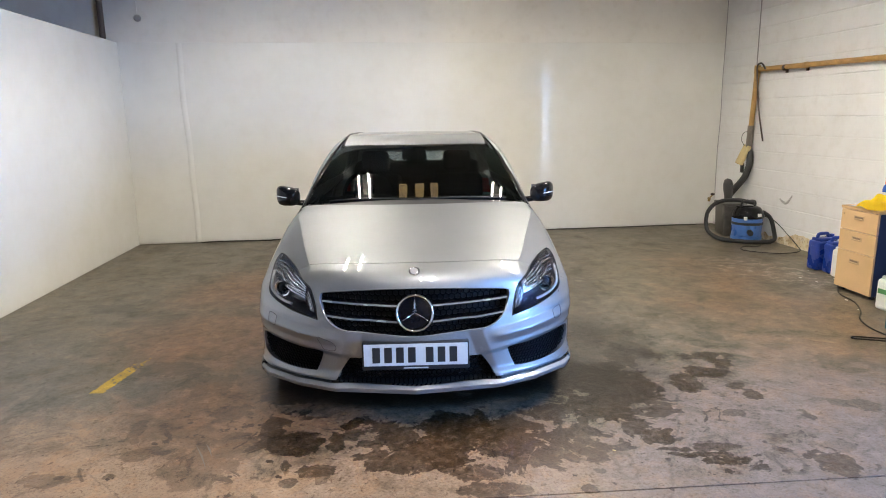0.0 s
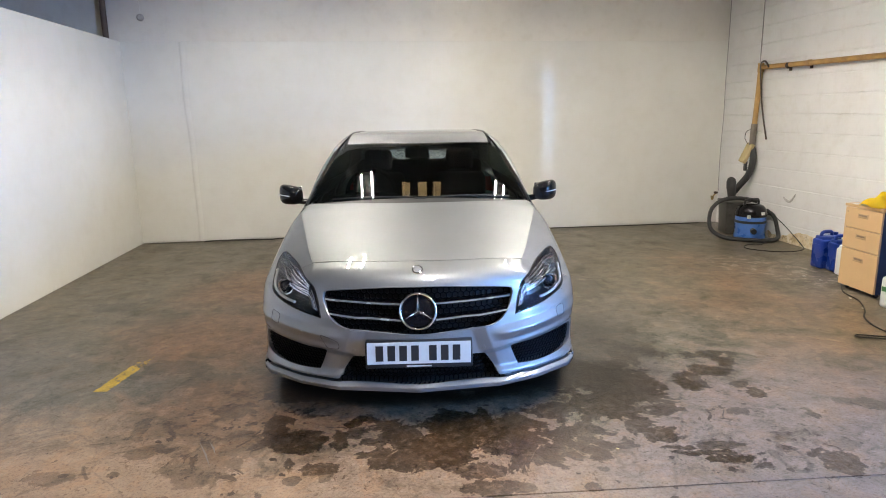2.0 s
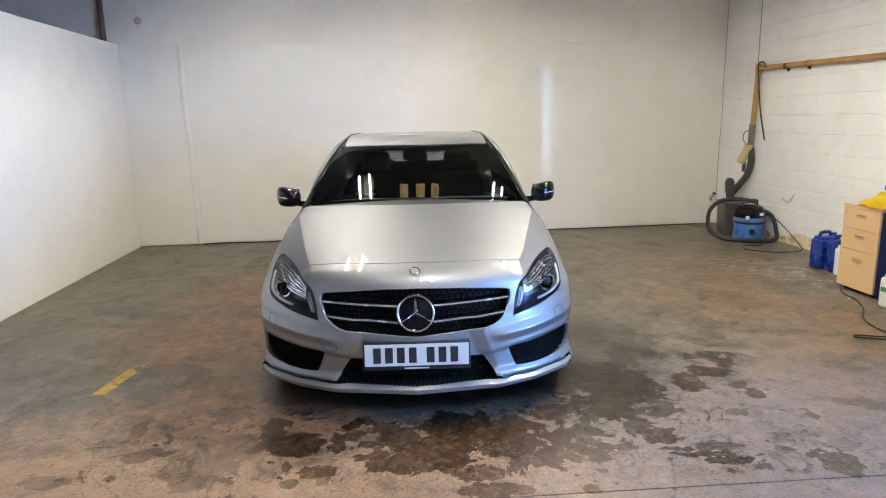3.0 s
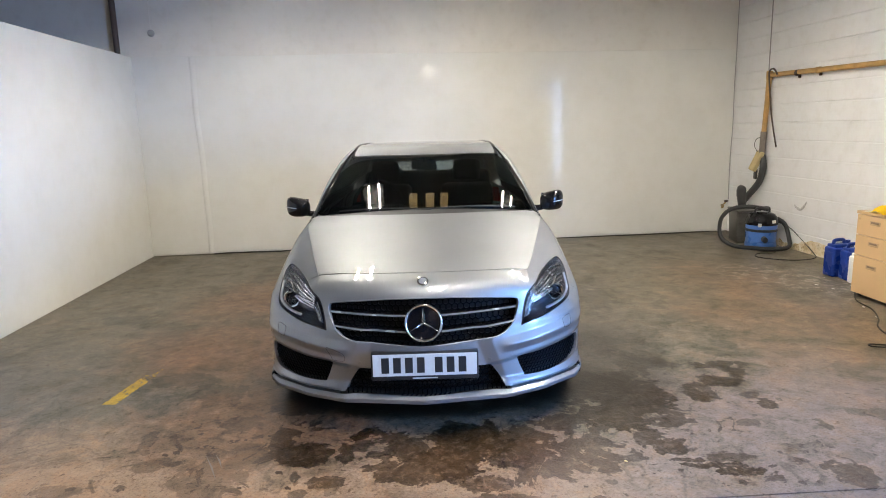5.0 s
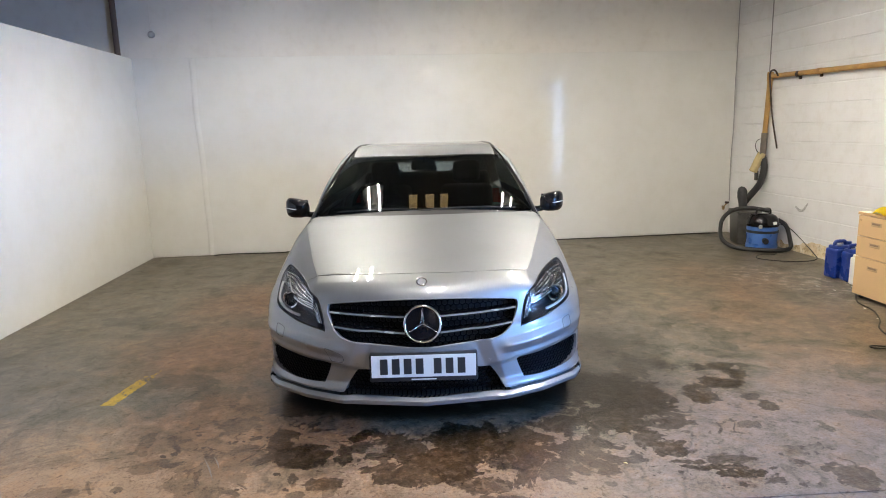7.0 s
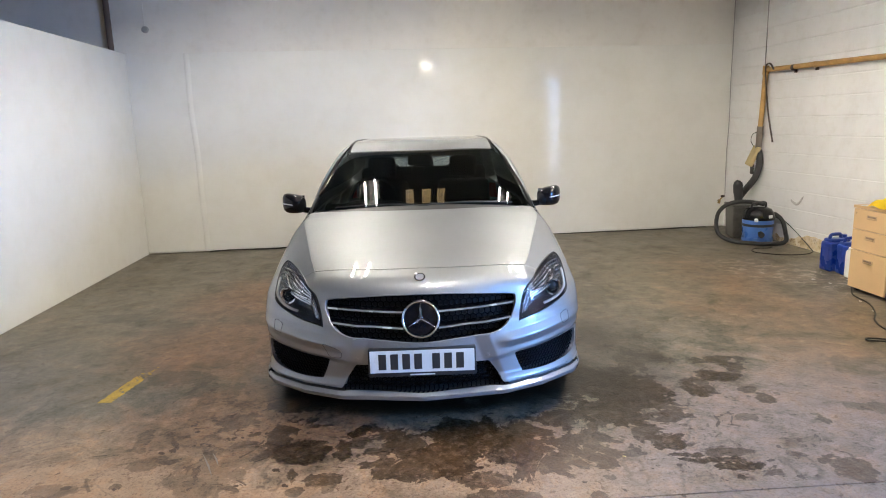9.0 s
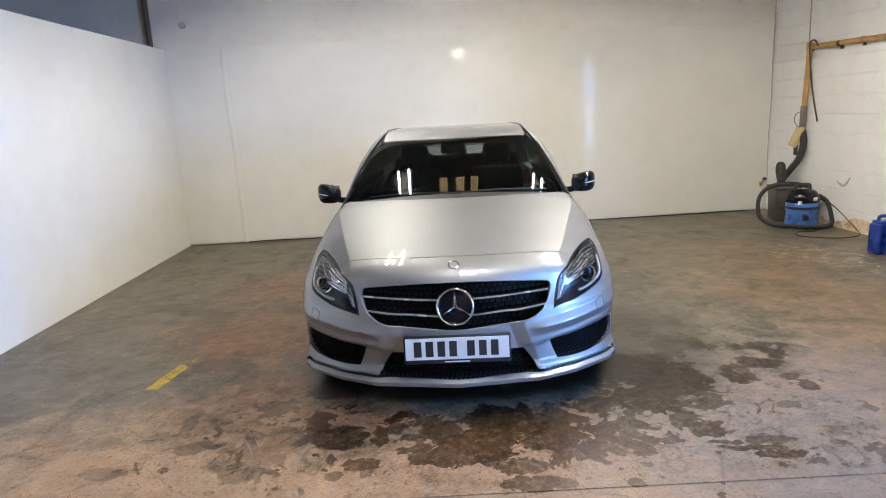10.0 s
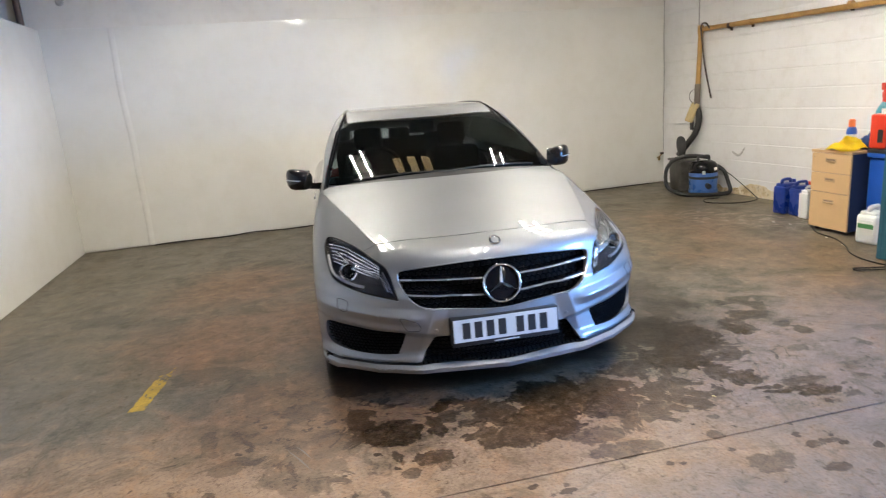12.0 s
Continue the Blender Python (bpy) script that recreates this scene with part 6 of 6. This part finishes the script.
# cloth heaped on the drawers
bm = bmesh.new()
n = 22
g = [[None] * n for _ in range(n)]
for i in range(n):
    for j in range(n):
        u, v = i / (n - 1) * 2 - 1, j / (n - 1) * 2 - 1
        r = max(0.0, 1 - (u * u + v * v) ** 1.2 / 1.3)
        k = noise.noise(Vector((u * 1.8, v * 1.8, 3.1))) * 0.5 + 0.5
        w = noise.noise(Vector((u * 4.5, v * 2.2, 7.7)))
        g[i][j] = bm.verts.new((3.905 + 0.17 * u + 0.03 * w, 2.15 + 0.155 * v + 0.03 * k, TOP + 0.004 + r * (0.035 + 0.10 * k) + 0.014 * abs(w) * r))
for i in range(n - 1):
    for j in range(n - 1):
        bm.faces.new((g[i][j], g[i + 1][j], g[i + 1][j + 1], g[i][j + 1]))
bmesh.ops.solidify(bm, geom=bm.faces[:], thickness=0.003)
tagged(part("yellow_cloth", bm, M_YELLOW, smooth=True, sharp=70), "crumpled yellow duster heaped on the drawers", "cloth")
tagged(part("paper_sheet", box_bm(-0.10, 0.10, -0.07, 0.07, 0, 0.004, 0, 1, pose(3.86, 2.30, TOP + 0.001, 0, 0, 20)), M_LABEL), "white paper wipe lying on the drawer top", "paper")


def bottle(name, m, r, h, mat, cap, label, trigger=False, wide=0.42):
    b = empty(name, m)
    tagged(b, label, "bottle")
    part("body", lathe_bm([(0, 0), (r * 0.94, 0), (r, 0.012), (r, h * 0.55), (r * 0.85, h * 0.66), (r * 0.38, h * 0.78), (r * 0.34, h * 0.82), (0, h * 0.82)], 28), mat, b, smooth=True)
    part("cap", lathe_bm([(0, h), (r * wide * 0.7, h), (r * wide, h * 0.95), (r * wide, h * 0.72), (0, h * 0.72)], 18), cap, b, smooth=True)
    part("label", lathe_bm([(r + 0.0004, h * 0.14), (r + 0.0012, h * 0.145), (r + 0.0012, h * 0.45), (r + 0.0004, h * 0.455)], 28), M_LABEL if mat is not M_WHITEP else M_CYAN, b)
    if trigger:
        part("spray_head", box_bm(-0.055, 0.030, -0.014, 0.014, h * 0.97, h * 1.09, 0.006), cap, b)
        part("trigger", tube_bm(spline([(-0.03, 0, h * 0.98), (-0.045, 0, h * 0.92), (-0.04, 0, h * 0.84)], 4), 0.006, 8), cap, b)
    return b


bottle("polish_bottle", pose(4.08, 2.34, TOP), 0.044, 0.25, M_BLUEBIN, M_ORANGE, "blue polish bottle with an orange cap on the drawers", False, 0.66)
bm = bmesh.new()
bmesh.ops.create_icosphere(bm, subdivisions=4, radius=1)
for v in bm.verts:
    k = 1 + 0.35 * noise.noise(v.co * 1.7) + 0.12 * noise.noise(v.co * 5)
    v.co = Vector((4.01 + 0.075 * v.co.x * k, 2.05 + 0.06 * v.co.y * k, max(TOP + 0.002, TOP + 0.05 + 0.10 * v.co.z * k)))
tagged(part("navy_cloth", bm, surface("navy_cotton_cloth", (0.012, 0.035, 0.13), 0.9, bump=0.5, gscale=300), smooth=True), "bunched dark blue cloth on the drawers", "cloth")
# blue box bin between the drawers and the door, with a red can on its lid
bn = empty("blue_bin")
tagged(bn, "bright blue plastic box bin standing beside the drawers", "bin")
part("bin_body", box_bm(3.915, 4.34, 1.60, 1.965, 0.0, 0.70, 0.03, 3), M_BLUEBIN, bn, smooth=True)
part("lid", box_bm(3.90, 4.355, 1.585, 1.972, 0.70, 0.742, 0.012, 2), M_BLUEBIN, bn, smooth=True)
rc = empty("red_can", pose(3.975, 1.885, 0.742, 0, 0, 4))
tagged(rc, "red canister with a black base on the blue bin", "canister")
part("body", box_bm(-0.07, 0.07, -0.085, 0.085, 0.035, 0.33, 0.02, 3), M_RED, rc, smooth=True)
part("base", box_bm(-0.075, 0.075, -0.09, 0.09, 0.0, 0.036, 0.008, 2), M_BLACK, rc, smooth=True)
part("neck", lathe_bm([(0, 0.37), (0.03, 0.37), (0.034, 0.33), (0, 0.33)], 20), M_LABEL, rc, smooth=True)
part("logo_patch", box_bm(-0.0722, -0.0702, -0.05, 0.0, 0.09, 0.20, 0), M_BLACK, rc)
bottle("spray_bottle", pose(4.165, 2.075, TOP), 0.080, 0.52, M_CYAN, M_RED, "pale blue spray bottle with a red trigger head", True)


# teal steel door leaf, standing open on its post
def steel_door():
    a = math.degrees(math.atan2(0.38 - 1.28, 3.50 - 3.39))
    c = empty("door_1", pose(3.39, 1.28, 0, 0, 0, a))
    tagged(c, "tall teal painted steel door with chipped paint, standing open", "door", kind="structure")
    t = chipped_teal()
    w = 0.905
    part("leaf", box_bm(0.0, w, 0.0, 0.045, 0.012, 2.12, 0.004), t, c, "teal steel sheet with bare scuffed patches")
    part("stile", box_bm(-0.006, 0.03, -0.004, 0.05, 0.010, 2.124, 0.004), t, c)
    part("bottom_rail", box_bm(0.031, w - 0.01, -0.004, -0.0005, 0.02, 0.10, 0.001), t, c)
    part("paper_note", box_bm(0.80, 0.90, -0.0062, -0.0042, 1.43, 1.56, 0), M_NOTE, c, "pale yellow paper note")
    part("bolt_hole", lathe_bm([(0, 0.002), (0.014, 0.002), (0.016, 0)], 14, Matrix.Translation((0.12, -0.0005, 2.03)) @ pose(0, 0, 0, 90, 0, 0)), M_DARKGUARD, c)
    part("return_edge", box_bm(w - 0.004, w + 0.004, 0.02, 0.16, 0.012, 2.12, 0.002), t, c)
    part("white_clip", box_bm(-0.012, 0.035, -0.014, -0.0045, 1.855, 1.885, 0.003), M_LABEL, c, "white plastic clip")
    part("top_guard", box_bm(0.0, w, -0.03, 0.09, 2.125, 2.215, 0.012), M_DARKGUARD, c, "dull dark metal guard along the top")
    for z in (0.3, 1.1, 1.9):
        part("hinge", tube_bm([(w + 0.012, 0.02, z - 0.06), (w + 0.012, 0.02, z + 0.06)], 0.014, 10), M_STEEL, c, smooth=True)
    return c


steel_door()
post = part("door_post", box_bm(3.475, 3.575, 0.255, 0.355, 0.0, CEIL, 0.004), surface("dark_teal_steel", (0.010, 0.045, 0.065), 0.45))
tagged(post, "dark teal steel door post from floor to ceiling", "post", kind="structure")

# clutter just past the door post
def stacked_box(name, x0, x1, y0, y1, z0, z1, mat, label, category):
    ob = part(name, box_bm(x0, x1, y0, y1, z0, z1, 0.012, 3), mat, smooth=True)
    return tagged(ob, label, category)


stacked_box("carton", 3.52, 3.86, -0.22, 0.16, 0.0, 0.34, M_RED, "red printed carton at the bottom of a pile", "box")
stacked_box("pale_box", 3.50, 3.84, -0.20, 0.15, 0.34, 0.61, M_LABEL, "pale plastic box in a pile beside the door post", "box")
for k in range(4):
    stacked_box("rubber_mat", 3.47 + 0.01 * (k % 2), 3.86, -0.22, 0.17 - 0.012 * k, 0.61 + 0.052 * k, 0.66 + 0.052 * k, M_GREYBOX, "folded dark grey rubber mat on top of the pile", "mat")
bottle("cleaner_bottle", pose(3.385, 0.11, 0), 0.045, 0.27, M_WHITEP, M_RED, "white cleaner bottle with a red cap on the floor", True)

# ---- marks and small things ----
tap = empty("wall_tap")
tagged(tap, "small brass tap with a dark knob in the wall corner", "tap")
tp = on_back(4.14, 0.012)
M_BRASS = surface("dull_brass", (0.34, 0.24, 0.09), 0.4, metal=0.7)
part("pipe_stub", tube_bm(spline([tp + Vector((0, 0.02, 0.37)), tp + Vector((-0.01, -0.05, 0.37)), tp + Vector((-0.03, -0.075, 0.345))], 5), 0.017, 10), M_BRASS, tap, smooth=True)
part("knob", lathe_bm([(0, 0.02), (0.026, 0.016), (0.03, 0.0), (0.02, -0.012), (0, -0.014)], 16, Matrix.Translation(tp + Vector((0.04, -0.035, 0.43)))), M_BROWN, tap, smooth=True)
part("valve_stem", tube_bm([tp + Vector((0.0, -0.02, 0.37)), tp + Vector((0.04, -0.035, 0.425))], 0.009, 8), M_BRASS, tap)
M_YLINE = surface("worn_yellow_road_paint", (0.52, 0.34, 0.045), 0.6, var=0.25, vscale=12, grain=0.2)
bm = bmesh.new()
nx, ny = 16, 90
for i in range(nx):
    for j in range(ny):
        u, v = i / nx, j / ny
        x, y = -1.925 + 0.085 * u + 0.075 * (v), 0.53 + 0.60 * v
        wear = 0.7 * noise.noise(Vector((x * 26, y * 17, 0.3))) + 0.75 * noise.noise(Vector((x * 70, y * 50, 5.0)))
        if wear + 0.60 - 1.15 * max(0, v - 0.45) / 0.55 - 0.5 * max(0, abs(u - 0.46) - 0.4) / 0.1 < 0.18:
            continue
        du, dv = 0.085 / nx, 0.60 / ny
        q = [bm.verts.new((x + a * du + (0.075 / ny) * b, y + b * dv, 0.002)) for a, b in ((0, 0), (1, 0), (1, 1), (0, 1))]
        bm.faces.new(q)
bmesh.ops.remove_doubles(bm, verts=bm.verts, dist=0.0005)
yl = part("floor_line", bm, M_YLINE)
tagged(yl, "worn yellow paint line on the concrete floor", "floor marking", kind="structure")

def bare_plaster():
    m, N, L, B = nodes_of("bare_yellowish_plaster")
    v = world_pos(N)
    a, b = noise_node(N, L, v, 5.0, 5, 0.6), noise_node(N, L, v, 22.0, 5, 0.65)
    c = ramp_node(N, L, a, [(0.36, (0.42, 0.31, 0.17)), (0.48, (0.66, 0.55, 0.36)), (0.62, (0.76, 0.72, 0.62))])
    d = ramp_node(N, L, b, [(0.34, (0.55, 0.47, 0.36)), (0.46, (1, 1, 1))])
    L.new(mix_col(N, L, 1.0, c, d, "MULTIPLY"), B.inputs["Base Color"])
    B.inputs["Roughness"].default_value = 0.85
    bump_into(N, L, B, b, 0.4, 0.004)
    return m


bm = bmesh.new()
prev = None
for k in range(61):
    y = 4.86 - 1.35 * k / 60
    env = min(1.0, k / 6, (60 - k) / 10)
    h = 0.02 + env * (0.085 + 0.11 * noise.noise(Vector((y * 2.1, 0.4, 2.0))) + 0.05 * noise.noise(Vector((y * 9, 1.0, 4.0))))
    h = max(0.012, h)
    q = [bm.verts.new(at_right(y, 0.002, 0.0)), bm.verts.new(at_right(y, 0.0105, 0.0)), bm.verts.new(at_right(y, 0.0105, h)), bm.verts.new(at_right(y, 0.002, h + 0.006))]
    if prev:
        for i in range(3):
            bm.faces.new((prev[i], q[i], q[i + 1], prev[i + 1]))
    prev = q
tagged(part("bare_patch", bm, bare_plaster()), "ragged strip of bare yellowish plaster at the wall foot", "wall stain", kind="structure")
sc = part("wall_scuff", tube_bm(spline([at_right(4.50, 0.004, 0.54), at_right(4.42, 0.004, 0.50), at_right(4.35, 0.004, 0.51), at_right(4.28, 0.004, 0.60)], 6), 0.014, 6, radii=[0.006 + 0.014 * math.sin(math.pi * k / 18) ** 0.6 for k in range(19)]), surface("grey_scuff", (0.52, 0.51, 0.49), 0.7, var=0.3, vscale=30))
tagged(sc, "grey curved scuff on the block wall", "wall stain", kind="structure")
cap = part("wall_vent", lathe_bm([(0, 0.03), (0.030, 0.028), (0.042, 0.012), (0.042, 0)], 20, Matrix.Translation(on_back(-3.35, -0.012) + Vector((0, 0, 2.78))) @ pose(0, 0, 0, 90, 0, 5.6)), surface("grey_cap_plastic", (0.42, 0.40, 0.37), 0.6), smooth=True)
drop = part("vent_cable", tube_bm([on_back(-3.35, 0.0) + Vector((0, 0, z)) for z in (2.82, 3.4, 4.29)], 0.005, 8), M_UPPER)
tagged(drop, "thin grey cable running up the back wall", "cable")
tagged(cap, "small grey round vent cover on the back wall", "vent")
random.seed(11)
for x, y in ((3.52, 1.75), (3.60, 2.023), (3.72, 2.62), (3.95, 2.72), (3.66, 2.78), (3.9, 3.05), (0.93, -0.28)):
    s = random.uniform(0.007, 0.014)
    bm = bmesh.new()
    bmesh.ops.create_icosphere(bm, subdivisions=2, radius=s)
    for v in bm.verts:
        v.co *= 0.8 + 0.5 * noise.noise(v.co * 60 + Vector((x, y, 0)))
        v.co.z = max(v.co.z * 0.35 + s * 0.28, 0.0)
    bmesh.ops.transform(bm, matrix=pose(x, y, 0, 0, 0, random.uniform(0, 180)) @ Matrix.Diagonal((1.6, 0.8, 1, 1)), verts=bm.verts)
    tagged(part("litter_scrap", bm, M_LABEL if x > 1 else M_TAG, smooth=True), "small pale scrap of litter on the floor", "litter", "litter scraps")

# two pale scratches in the paint
M_SCRATCH = surface("pale_scratched_concrete", (0.23, 0.20, 0.165), 0.7)
for dx, k in ((0.0, 1.0), (0.05, 0.55)):
    a, b = Vector((-1.09 + dx, -0.10, 0.0016)), Vector((-1.09 + dx + 0.13 * k, -0.10 - 0.24 * k, 0.0016))
    t = (b - a).normalized()
    nrm = Vector((-t.y, t.x, 0)) * 0.004
    bm = bmesh.new()
    mid = (a + b) / 2 + nrm
    vs = [bm.verts.new(p) for p in (a, mid - nrm * 1.2, b, mid + nrm * 1.2)]
    bm.faces.new(vs)
    tagged(part("floor_scratch", bm, M_SCRATCH), "thin pale scratch in the worn floor paint", "floor marking", kind="structure")

# blocks of the right-hand wall, laid in half bond
BW, BH, J = 0.44, 0.216, 0.010


def block_bm(w):
    """A block with eased long edges, whose ends meet the next one in a hairline joint."""
    b = bmesh.new()
    prof = [(0.002, 0.0), (-0.0045, 0.0), (-0.0075, 0.004), (-0.0075, BH - J - 0.004), (-0.0045, BH - J), (0.002, BH - J)]
    ends = [[b.verts.new((x, y, z)) for y, z in prof] for x in (0.0, w - 0.0006)]
    for i in range(6):
        j = (i + 1) % 6
        b.faces.new((ends[0][i], ends[0][j], ends[1][j], ends[1][i]))
    b.faces.new(ends[0][::-1])
    b.faces.new(ends[1])
    return b


bm, half = block_bm(BW), block_bm(BW / 2)
blocks = {}
for k, b in (("full", bm), ("half", half)):
    me = bpy.data.meshes.new("block_" + k)
    bmesh.ops.recalc_face_normals(b, faces=b.faces)
    b.to_mesh(me)
    b.free()
    me.materials.append(M_BLOCK)
    blocks[k] = me
wall_e = bpy.data.objects["wall_east_1"]
for r in range(15):
    x = 0.26
    first_half = r % 2 == 1
    while x < 5.6:
        k = "half" if first_half else "full"
        first_half = False
        ob = new("block", blocks[k])
        ob.parent = wall_e
        ob.location = (x, 0, 0.004 + r * BH)
        x += BW if k == "full" else BW / 2
